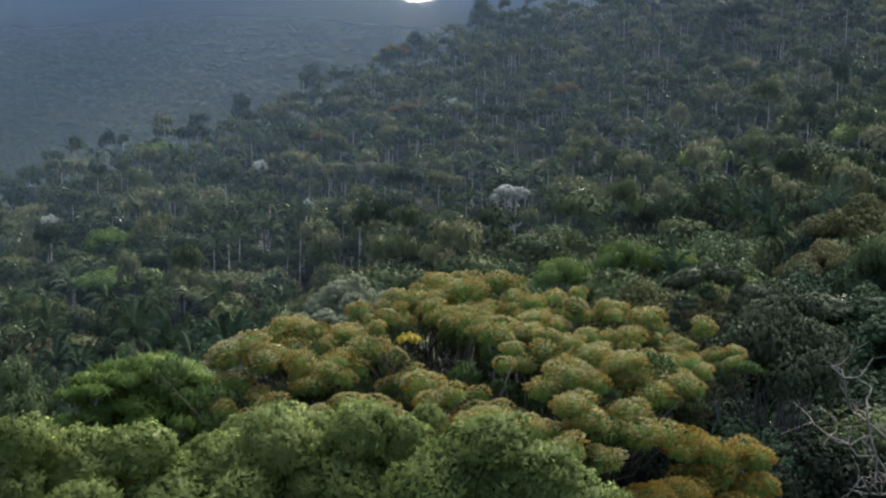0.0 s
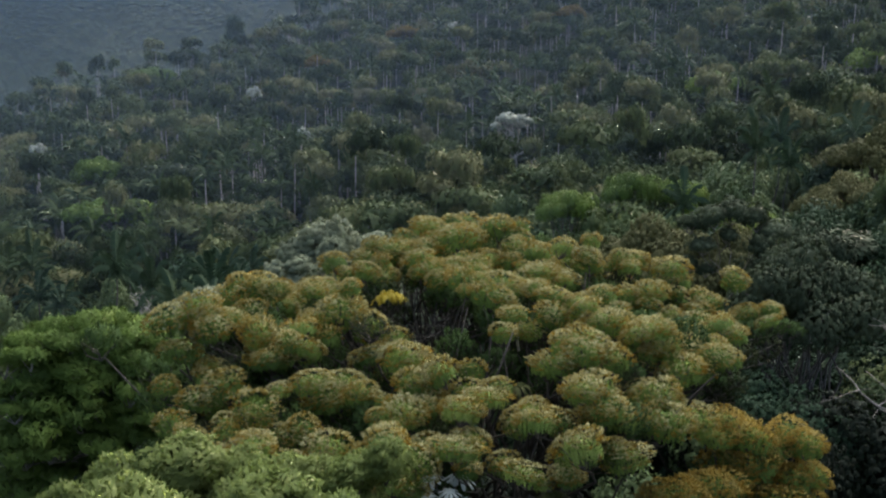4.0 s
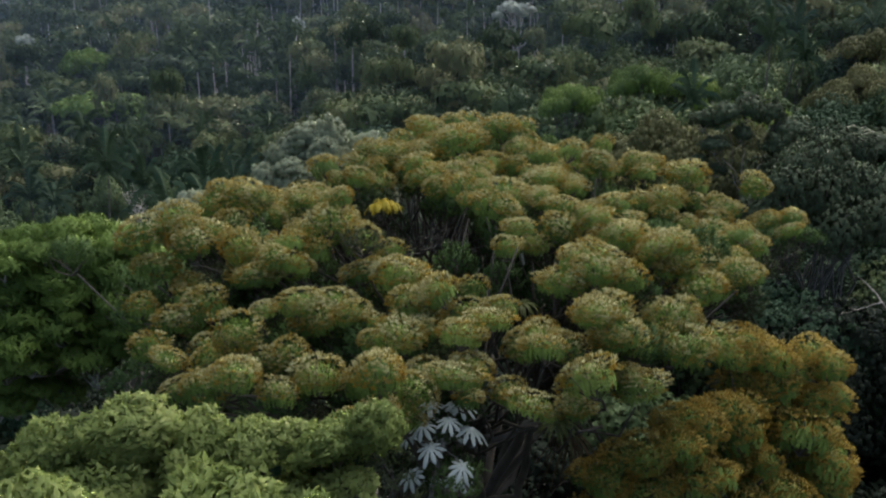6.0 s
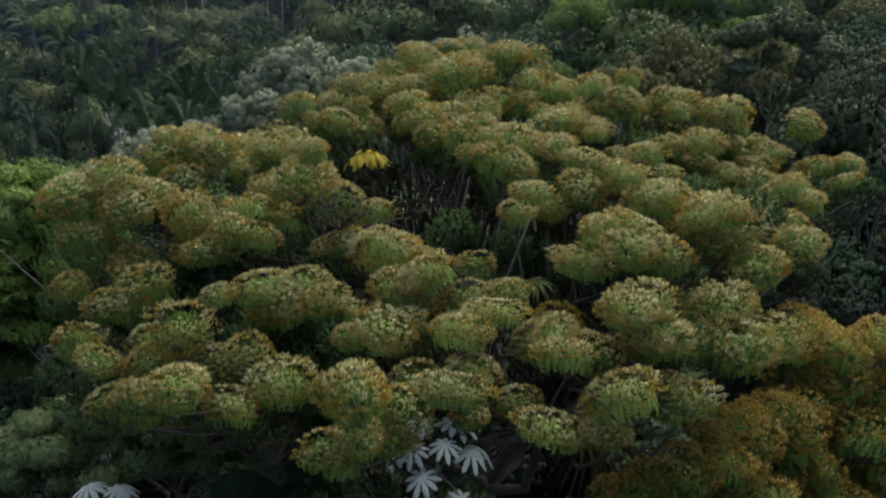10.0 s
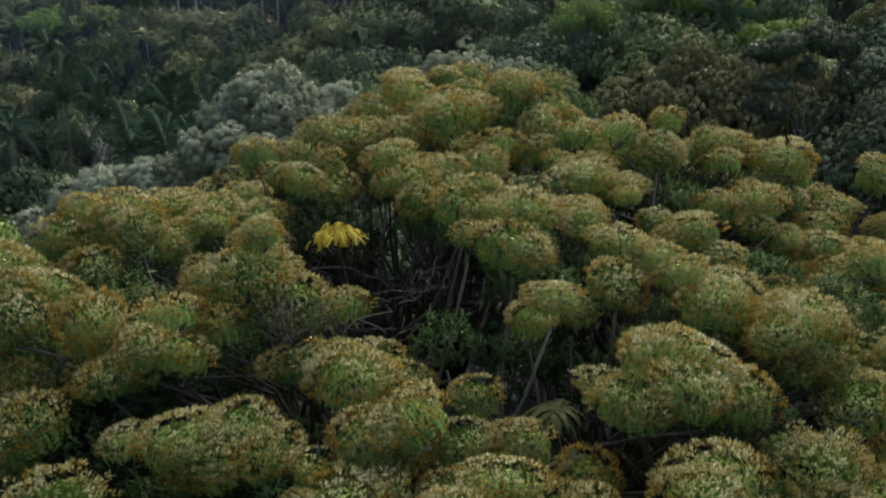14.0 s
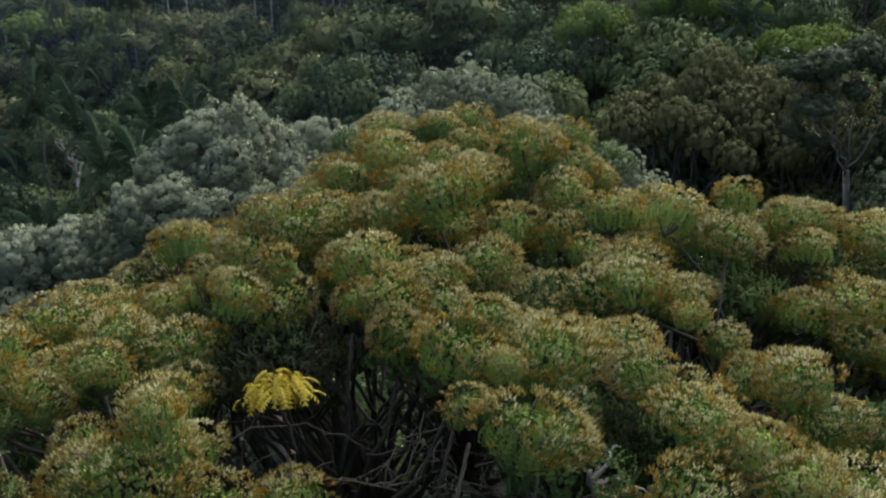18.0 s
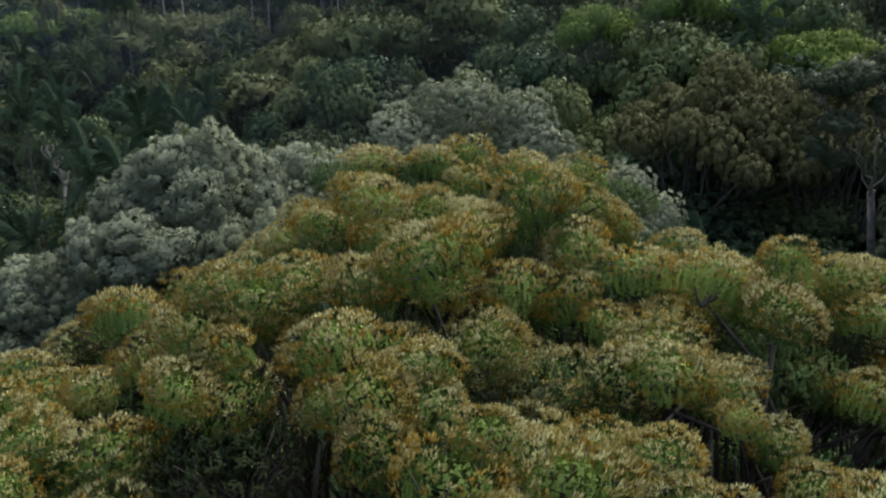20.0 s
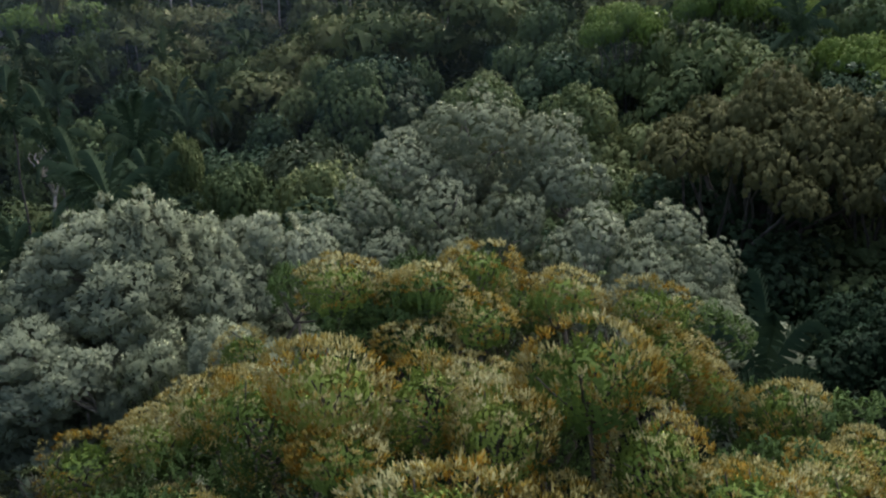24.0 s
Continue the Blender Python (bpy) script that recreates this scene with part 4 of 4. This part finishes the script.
def filled(spots, rng, tries, gap=0.62, reach=1.7):
    """Small clumps wherever a crown's surface has room between its clumps."""
    s = [tuple(p) for p in spots]
    a = np.array(s)
    lo, hi = a.min(0), a.max(0)
    out = []
    for _ in range(tries):
        x, y = rng.uniform(lo[0], hi[0]), rng.uniform(lo[1], hi[1])
        a = np.array(s)
        off = a[:, :2] - (x, y)
        d = np.hypot(off[:, 0], off[:, 1])
        near = np.argsort(d)[:5]
        if d[near[0]] < gap or d[near[3]] > reach or np.linalg.norm(off[near].mean(0)) > 0.72 * d[near].mean():
            continue
        w = 1 / d[near]
        spot = (x, y, float((a[near, 2] * w).sum() / w.sum()) - rng.uniform(0.2, 0.55), rng.uniform(0.36, 0.52))
        s.append(spot), out.append(spot)
    return out


def tiers(spots, rng, n, size, tall=0.5):
    """Breaks each clump into small flat sprays at different heights."""
    out = []
    for x, y, z, r in spots:
        for d in on_dome(n, rng, -0.3):
            out.append((x + d[0] * r, y + d[1] * r, z + d[2] * r * tall, size * rng.uniform(0.75, 1.3)))
    return out


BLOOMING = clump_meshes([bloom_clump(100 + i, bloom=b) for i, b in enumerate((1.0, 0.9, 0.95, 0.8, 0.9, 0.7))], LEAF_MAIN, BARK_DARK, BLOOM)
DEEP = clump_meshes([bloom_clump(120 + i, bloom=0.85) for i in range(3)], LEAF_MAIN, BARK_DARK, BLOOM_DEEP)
GREENS = clump_meshes([leaf_clump(130 + i, 46, 9, 0.26, FRINGE, 0.30, 0.2, low=-0.1, heart=90) for i in range(3)], LEAF_TIER, BARK_PALE)
SHADY = clump_meshes([leaf_clump(135 + i, 46, 9, 0.26, FRINGE, 0.34, 0.25, low=-0.1, heart=90) for i in range(2)], LEAF_MID, BARK_DARK)
SILVERS = clump_meshes([leaf_clump(140 + i, 44, 90, 0.115, TRI, 0.9, -0.15, rough=0.35, k=14, proud=0.7, puff=1.45, uneven=0.32) for i in range(4)], LEAF_SILVER, BARK_PALE)
PALES = clump_meshes([leaf_clump(150 + i, 110, 70, 0.055, TRI, 0.85, -0.15, rough=0.35, k=14, proud=0.7, puff=1.6, uneven=0.25) for i in range(3)], LEAF_SILVER, BARK_PALE)
NEARS = clump_meshes([leaf_clump(160 + i, 90, 24, 0.185, BROADER, 0.85, -0.1, rough=0.45, k=9, proud=0.7, puff=0.9, uneven=0.15) for i in range(4)], LEAF_NEAR, BARK_DARK)

SHADE = clump_meshes([leaf_clump(170 + i, 70, 8, 0.13, FRINGE, 0.7, 0.4, twigs=26, heart=0) for i in range(3)], LEAF_DULL_SHADED, BARK_DARK)

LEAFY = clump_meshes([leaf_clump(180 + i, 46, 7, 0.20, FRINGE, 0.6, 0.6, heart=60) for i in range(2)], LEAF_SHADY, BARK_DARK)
ALL_MAIN = MAIN_A + MAIN_B + MAIN_C + MAIN_D + MAIN_E + MAIN_F
ALL_MAIN = parted(ALL_MAIN, np.random.default_rng(31))
ALL_MAIN += [s for s in between(ALL_MAIN, np.random.default_rng(22), len(ALL_MAIN) // 4) if not (-1.3 < s[0] < 0.9 and 12.8 < s[1] < 14.8) and not (0.5 < s[0] < 2.9 and 9.0 < s[1] < 12.2)]
ALL_MAIN += [s for s in filled(ALL_MAIN, np.random.default_rng(23), 2200, 0.58) if s[2] > 22.6 and s[0] < 5.0 + 0.42 * (s[1] - 9) and not (3.9 < s[0] < 5.6 and 15.2 < s[1] < 17.0)]
ALL_MAIN += [s for s in filled([s for s in ALL_MAIN if s[0] > 3.5 and s[1] > 12.5 and s[2] > 23.6], np.random.default_rng(26), 600, 0.65, 2.4) if s[0] < 5.0 + 0.42 * (s[1] - 9)]
ALL_MAIN = [s for s in ALL_MAIN if not (3.9 < s[0] < 5.4 and 15.4 < s[1] < 16.8 and s[3] < 0.55)]
ALL_MAIN = [s for s in ALL_MAIN if not (-1.3 < s[0] < 0.6 and 12.9 < s[1] < 14.6 and s[2] < 24.9 and s[3] < 0.55)]
ALL_MAIN = [s for s in ALL_MAIN if s[3] > 0.24 and not (abs(s[0] + 1.5) < 0.85 and 12.6 < s[1] < 14.7 and s[2] > 24.2)]
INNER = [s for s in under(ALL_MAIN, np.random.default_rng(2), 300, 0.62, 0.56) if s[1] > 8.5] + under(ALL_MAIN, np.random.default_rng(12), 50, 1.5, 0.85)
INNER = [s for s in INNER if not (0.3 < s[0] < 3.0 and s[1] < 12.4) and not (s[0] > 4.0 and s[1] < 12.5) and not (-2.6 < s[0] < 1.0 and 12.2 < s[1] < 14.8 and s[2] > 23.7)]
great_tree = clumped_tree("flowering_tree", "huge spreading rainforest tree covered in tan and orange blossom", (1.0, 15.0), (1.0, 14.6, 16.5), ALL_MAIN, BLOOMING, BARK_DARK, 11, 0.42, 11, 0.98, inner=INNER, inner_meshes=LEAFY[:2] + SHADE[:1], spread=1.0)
clumped_tree("flowering_tree", "lower flowering tree with deep orange blossom beside the great one", (6.5, 11.5), (6.4, 11.3, 17.0), parted(ORANGE, np.random.default_rng(32), 0.45) + under(ORANGE, np.random.default_rng(3), 14, 0.9, 0.6), DEEP, BARK_DARK, 12, 0.35, 6, 1.15)
clumped_tree("silver_leaved_tree", "silvery grey-leaved tree behind the flowering crown", (-4.5, 24), (-4.6, 23.9, 19), SILVER + SILVER_B + between(SILVER_B, np.random.default_rng(27), 18) + between(SILVER, np.random.default_rng(24), 16) + under(SILVER, np.random.default_rng(4), 26, 1.1, 0.8), SILVERS, BARK_PALE, 13, 0.4, 6, 1.2)
clumped_tree("silver_leaved_tree", "tall domed tree with fine greyish white foliage", (2, 37.5), (2, 37.3, 15), PALE + under(PALE, np.random.default_rng(5), 18, 1.5, 1.2), PALES, BARK_PALE, 14, 0.45, 6, 1.15)
clumped_tree("layered_tree", "bright green tree with flat feathery tiers of foliage", (-10.6, 19), (-10.2, 18.8, 17), tiers(GREEN, np.random.default_rng(6), 9, 0.58), GREENS, BARK_PALE, 15, 0.3, 6, 1.2)
clumped_tree("low_tree", "shaded low tree with feathery green foliage", (-6.5, 14.2), (-6.6, 14, 15.5), tiers(LOWLEFT, np.random.default_rng(7), 6, 0.5), SHADY, BARK_DARK, 16, 0.2, 5, 1.1)
clumped_tree("leafy_tree", "leafy light green tree with glossy leaves, close below", (-2.2, -0.8), (-2.2, -0.8, 22.5), [(x, y, z - 0.12, r) for x, y, z, r in NEAR_A + NEAR_B + NEAR_C + [s for s in under(NEAR_A, np.random.default_rng(8), 50, 0.5, 0.32, 0.22) + under(NEAR_A, np.random.default_rng(18), 26, 1.0, 0.45, 0.8) if s[0] < -0.95 or s[1] < -0.5]], NEARS, BARK_DARK, 17, 0.3, 6, 1.05)


GREYS = clump_meshes([leaf_clump(190 + i, 60, 34, 0.13, FAT, 0.8, 0.5, rough=0.4, k=10, proud=0.4, puff=1.3, uneven=0.3) for i in range(2)], LEAF_GREY, BARK_PALE)
WEEP = [(13.8, 36, 24.1, 0.9), (12.9, 36.2, 23.7, 0.7), (15.0, 36.3, 24.3, 0.9), (16.2, 36.5, 24.0, 0.9), (13.3, 35.8, 22.6, 0.7), (12.7, 35.8, 21.7, 0.5), (14.6, 35.6, 23.2, 0.6), (17.2, 36.5, 23.2, 0.9), (16.4, 35.8, 22.6, 0.7), (13.6, 35.9, 21.3, 0.5)]
clumped_tree("weeping_tree", "grey-green weeping tree with a pale forked trunk", (16.6, 36.0), (15.0, 36.0, 20.2), WEEP, GREYS, BARK_PALE, 18, 0.14, 5, 1.15)


# ---- cecropias ----
def cecropia_leaf(rng):
    """A palmate leaf seen from above, drooping fingers round the stalk's end."""
    out = []
    for i in range(9):
        a = math.radians(-160 + i * 40)
        ln = 0.40 * (1.0 - 0.25 * abs(i - 4) / 4) * rng.uniform(0.9, 1.1)
        ys = np.array((0.0, 0.3, 0.62, 0.88, 1.0)) * ln
        ws = np.array((0.016, 0.034, 0.056, 0.042, 0.006))
        zs = -0.55 * (ys / ln) ** 1.8 * ln
        v = np.concatenate([np.stack([-ws, ys, zs - 0.02], -1), np.stack([0 * ws, ys, zs + 0.01], -1), np.stack([ws, ys, zs - 0.02], -1)])
        f = []
        for c in (0, 5):
            for j in range(4):
                f += [(c + j, c + 5 + j, c + 6 + j), (c + j, c + 6 + j, c + 1 + j)]
        out.append(turned((v, np.array(f)), Matrix.Rotation(a, 4, "Z")))
    return joined(*out)


def cecropia(x, y, top, seed, leaves=9):
    rng = np.random.default_rng(seed)
    z = float(ground(x, y)) - 0.2
    ob = thing("cecropia", pose(x, y, z), "slender cecropia with large silvery white palmate leaves", "tree", "silvery cecropias")
    h = top - z
    part("trunk", tube(bent((0, 0, 0), (0, 0, h - 0.6), rng, 0.01, 10), 0.09, 0.04, 8), BARK_PALE, ob, smooth=True)
    for i in range(leaves):
        a = i * 2.39996 + rng.uniform(0, 0.4)
        r, up = 0.28 + 0.62 * (i / leaves), 0.12 - 1.25 * (i / leaves) ** 1.2
        tip = np.array((r * math.cos(a), r * math.sin(a), h + up))
        stalk = part("leaf_stalk", tube(bent((0, 0, h - 0.6 - 0.3 * i / leaves), tip, rng, 0.1, 5), 0.016, 0.010, 5), BARK_PALE, ob)
        m = Matrix.Translation(tip) @ Matrix.Rotation(a - math.pi / 2, 4, "Z") @ Matrix.Rotation(-0.15 - 0.45 * i / leaves, 4, "X") @ Matrix.Scale(rng.uniform(0.7, 1.0), 4)
        part("leaf", cecropia_leaf(rng), LEAF_WHITE, stalk, at=m)


cecropia(*CEC1, 1, 13)
cecropia(*CEC2, 2, 8)
cecropia(*CEC3, 3, 9)


# ---- small things in and round the great crown ----
def rosette(name, label, category, place, mat, n, length, seed, width=0.05, rise=0.6):
    """Strap leaves arching out of one point."""
    rng = np.random.default_rng(seed)
    ob = thing(name, pose(*place), label, category)
    for i in range(n):
        a, e = i * 2.39996, rise * rng.uniform(0.3, 1.2)
        t = np.linspace(0, 1, 6)
        ln = length * rng.uniform(0.75, 1.15)
        r, z = ln * t * (1 - 0.15 * t), ln * (e * t - 0.95 * t ** 2)
        w = width * np.array((0.9, 1.0, 0.95, 0.75, 0.45, 0.04))
        c = np.stack([r * math.cos(a), r * math.sin(a), z], -1)
        s = np.array((-math.sin(a), math.cos(a), 0))
        v = np.concatenate([c - s * w[:, None] + (0, 0, 0.012), c, c + s * w[:, None] + (0, 0, 0.012)])
        f = []
        for k in (0, 6):
            for j in range(5):
                f += [(k + j, k + 6 + j, k + 7 + j), (k + j, k + 7 + j, k + 1 + j)]
        part("leaf", (v, np.array(f)), mat, ob)


rosette("bromeliad", "bromeliad with arching olive leaves on a bough", "plant", BROM1, BROMELIAD, 22, 0.55, 1)
rosette("bromeliad", "bromeliad with arching olive leaves on a bough", "plant", BROM2, BROMELIAD, 24, 0.60, 2)
rosette("bromeliad", "large bromeliad with hanging dead leaves on a bough", "plant", BROM3, BROMELIAD, 26, 0.65, 3)
rosette("bromeliad", "withered bromeliad hanging under a bough", "plant", (BROM3[0] + 0.3, BROM3[1], BROM3[2] - 0.25), DEAD_LEAF, 24, 0.9, 4, 0.03, -0.3)


def yellow_spray():
    rng = np.random.default_rng(6)
    ob = thing("yellow_spray", pose(-1.6, 13.95, 24.95), "spray of clear yellow drooping feathery leaves", "foliage")
    part("twig", tube(bent((0.1, 0.1, -0.9), (0, 0, 0), rng, 0.05), 0.02, 0.012, 5), BARK_DARK, ob)
    one = feather(6, 0.7, 0.20)
    for i in range(100):
        a = i * 2.39996
        q = np.array((math.cos(a), math.sin(a) * 0.7, 0)) * 0.28 * math.sqrt(i / 100)
        q = q + rng.standard_normal(3) * (0.07, 0.05, 0.0)
        m = Matrix.Translation((q[0], q[1], 0.12 - 1.1 * float(q @ q) + rng.normal() * 0.04)) @ Matrix.Rotation(a - math.pi / 2 + rng.normal() * 1.2, 4, "Z") @ Matrix.Rotation(rng.uniform(-0.9, 0.2), 4, "X") @ Matrix.Scale(rng.uniform(0.13, 0.21), 4)
        part("leaf", one, LEAF_YELLOW, ob, at=m) if i else None


yellow_spray()


def bare_branches():
    """Leafless twigs in the hollow of the crown, and the bough that carries the bromeliads."""
    rng = np.random.default_rng(21)
    base = np.array(great_tree.matrix_basis.translation)
    for i in range(16):
        a = np.array((rng.uniform(-1.2, 1.0), rng.uniform(13.0, 14.8), rng.uniform(23.3, 24.0)))
        b = a + (rng.normal() * 0.9, rng.normal() * 0.5 - 0.3, rng.uniform(0.1, 0.7))
        w = [tube(bent(a, b, rng, 0.2, 9), 0.018, 0.006, 5)]
        for j in range(4):
            c = a + (b - a) * rng.uniform(0.3, 0.9)
            w.append(tube(bent(c, c + rng.standard_normal(3) * (0.3, 0.3, 0.2), rng, 0.1, 4), 0.012, 0.004, 4))
        v, f = joined(*w)
        part("bare_branch", (v - base, f), BARK_DARK, great_tree)
    v, f = joined(tube(bent(BOUGH0, BOUGH1, rng, 0.05, 9), 0.13, 0.11, 10, 0.06, rng), tube(bent(BOUGH1, np.array(BOUGH1) + (1.6, 1.2, 1.2), rng, 0.05, 7), 0.12, 0.07, 8), tube(bent((1.0, 14.6, 18.6), BOUGH0, rng, 0.04, 9), 0.16, 0.13, 10, 0.05, rng))
    part("limb", (v - base, f), BARK_GREY, great_tree, smooth=True)
    b0 = np.array(BLEACH)
    w = [tube(bent(b0 + (-0.05, 0, -0.6), b0 + (-0.15, 0, 0.15), rng, 0.1, 5), 0.04, 0.025, 6)]
    for e in ((0.35, 0.1, 0.1), (0.5, -0.1, -0.12), (-0.05, 0.2, 0.3), (0.2, 0.25, 0.25)):
        w.append(tube(bent(b0 + (-0.12, 0, 0.0), b0 + e, rng, 0.15, 6), 0.03, 0.008, 5))
    v, f = joined(*w)
    part("bare_branch", (v - base, f), BARK_WHITE, great_tree, "bleached dead branch")


bare_branches()


# ---- trees round the great one ----
plant("grey_near", 16.3, 30.5, 24.0, 0.95, 0.4, 0, "", "umbrella-shaped grey-green tree with forked pale limbs")
plant("grey_near", 19.0, 35.5, 24.0, 0.9, 4.0, 0)
plant("brown_near", 13.6, 48.5, 24.3, 1.2, 1.0, 0)
plant("brown_near", 19.0, 46.5, 24.0, 0.9, 2.6, 0)
plant("brown_near", 43, 75, 30.0, 1.3, 0.6, 0, "trees standing out on the slope")
plant("brown_near", 35, 66, 25.5, 0.9, 1.6, 1, "trees standing out on the slope")
for x, y, top, wide in [(18.6, 76.0, 24.2, 0.42), (23.3, 76.0, 23.5, 0.40), (12.3, 76.0, 22.4, 0.45), (28.2, 76.0, 21.6, 0.50)]:
    plant("fresh_near", x, y, top - 0.8, wide * 1.7, x, 0, "bright shrubs at the foot of the slope", "yellow-green leafy shrub-like tree at the slope's foot")
plant("mid_near", 9.5, 45.5, 18.0, 0.8, 3.0, 1)
plant("fresh_near", 24.0, 62.0, 21.8, 0.8, 0.8, 1)
for x, y, top, wide in [(-8, 78, 17.5, 1.2), (-8, 58, 15.8, 1.0), (-3, 63, 16, 1.0), (-13, 60, 15, 0.9), (2, 72, 17.5, 1.1), (8, 66, 18.5, 1.0)]:
    plant("mid_near", x, y, top, wide, x, int(y), "forest on the slope")
plant("mid_near", -20, 57, 15.0, 0.5, 1.0, 0)
plant("mid_near", -18, 65, 15.5, 0.5, 2.0, 0)
plant("shade_dark_near", 12.6, 22.8, 19.3, 0.75, 0.5, 0)
plant("shade_dark_near", 16.0, 25.0, 19.0, 0.9, 1.9, 1)
plant("shade_dark_near", 11.8, 30.0, 19.6, 0.7, 2.7, 2)
plant("shade_dark_near", 9.6, 34.0, 17.5, 0.7, 0.7, 1)
plant("shade_dark_near", 14.5, 16.5, 15.5, 0.9, 4.7, 2)
plant("shade_dark_near", 20.0, 22.0, 20.0, 0.9, 3.7, 1)
for x, y, top, wide, key in [(-7, 8, 12, 0.8, "shade_dark_near"), (-12, 10, 13, 0.9, "shade_dark_near"), (-1, 5, 12, 0.8, "shade_dark_near"), (4, 4, 11, 0.8, "shade_dark_near"), (9, 5, 13, 0.9, "shade_dark_near"), (-16, 14, 14.5, 0.9, "mid"), (-17, 20, 15, 0.9, "shade_dark_near"), (13, 9, 14, 0.9, "shade_dark_near"),
                             (-9, 3, 11, 0.9, "shade_dark_near"), (7, 17, 15, 0.9, "shade_dark_near"), (-3, 18, 15, 0.9, "shade_dark_near"), (2, 25, 16, 1.0, "shade_dark_near"), (8, 25, 16, 0.9, "mid"), (-9, 29, 15, 0.9, "shade_dark_near"), (-14, 26, 15, 0.9, "shade_dark_near"), (-4, 33, 14, 0.9, "mid"), (-10, 37, 14, 0.9, "mid"), (7, 38, 15, 0.8, "shade_dark_near"), (4, 10, 11.5, 0.8, "shade_dark_near"), (0.8, 9.2, 11.5, 0.6, "shade_dark_near"), (2.6, 7.6, 11.5, 0.6, "shade_dark_near"), (-2.2, 8.5, 11.5, 0.6, "shade_dark_near"), (8, 9, 13, 0.8, "shade_dark_near"), (-20, 7, 13, 1.0, "shade_dark_near"), (18, 13, 15, 1.0, "shade_dark_near"), (0, -4, 12, 1.0, "shade_dark_near"), (-7, -3, 13, 1.0, "shade_dark_near"), (6, -3, 12, 1.0, "shade_dark_near")]:
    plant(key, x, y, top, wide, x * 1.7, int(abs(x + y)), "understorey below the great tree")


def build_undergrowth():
    """Leafage filling between the trunks near the great tree, coloured dark for shade."""
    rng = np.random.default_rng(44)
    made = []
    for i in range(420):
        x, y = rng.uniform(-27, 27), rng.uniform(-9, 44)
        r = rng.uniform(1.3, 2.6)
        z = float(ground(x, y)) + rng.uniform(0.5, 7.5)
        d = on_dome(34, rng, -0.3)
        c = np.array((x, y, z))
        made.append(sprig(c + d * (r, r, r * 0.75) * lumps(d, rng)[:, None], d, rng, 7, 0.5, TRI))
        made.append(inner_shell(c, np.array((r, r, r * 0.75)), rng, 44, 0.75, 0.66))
    tagged(new("undergrowth", mesh_of("undergrowth", joined(*made), LEAF_SHADE_DARK)), "leafy undergrowth coloured dark to stand for shade under the trees", "undergrowth", kind="stuff")


build_undergrowth()
plant("palm", *PALM_R[:2], PALM_R[2] - 1.3, 0.6, 0.3, 0)
plant("palm", PALM_B[0], PALM_B[1], PALM_B[2] + 0.8, 0.7, 1.3, 1)


def bare_tree(name, label, foot, points, mat, seed, r=0.14):
    """A leafless tree: limbs to the given ends, each forking into twigs."""
    rng = np.random.default_rng(seed)
    z = float(ground(*foot)) - 0.2
    base = np.array((foot[0], foot[1], z))
    ob = thing(name, pose(*base), label, "tree")
    fork = np.mean(points, axis=0) * (1, 1, 1) - (0, 0, 2.6)
    fork[:2] = fork[:2] * 0.5 + np.array(foot) * 0.5
    part("trunk", tube(bent((0, 0, 0), fork - base, rng, 0.03, 8), r * 1.3, r * 0.9, 8), mat, ob, smooth=True)
    for p in points:
        p = np.array(p)
        line = bent(fork, p, rng, 0.12, 8)
        w = [tube(line, r * 0.7, 0.03, 6)]
        for i in range(6):
            c = line[rng.integers(3, 8)]
            e = c + unit(rng.standard_normal(3) + unit(p - fork) * 0.8 + (0, 0, 0.3)) * rng.uniform(0.5, 1.3)
            l2 = bent(c, e, rng, 0.15, 5)
            w.append(tube(l2, 0.03, 0.01, 4))
            for j in range(3):
                w.append(tube(bent(l2[2 + j % 3], l2[2 + j % 3] + rng.standard_normal(3) * 0.3, rng, 0.1, 3), 0.012, 0.005, 4))
        v, f = joined(*w)
        part("limb", (v - base, f), mat, ob)


bare_tree("bare_tree", "leafless tree with crooked bleached limbs", (17, 15.5), BARE_R, BARK_PALE, 31, 0.06)
bare_tree("bare_tree", "small leafless tree with a pale fan of twigs", (BARE_L[0][0] + 1, BARE_L[0][1]), BARE_L, BARK_WHITE, 32, 0.12)
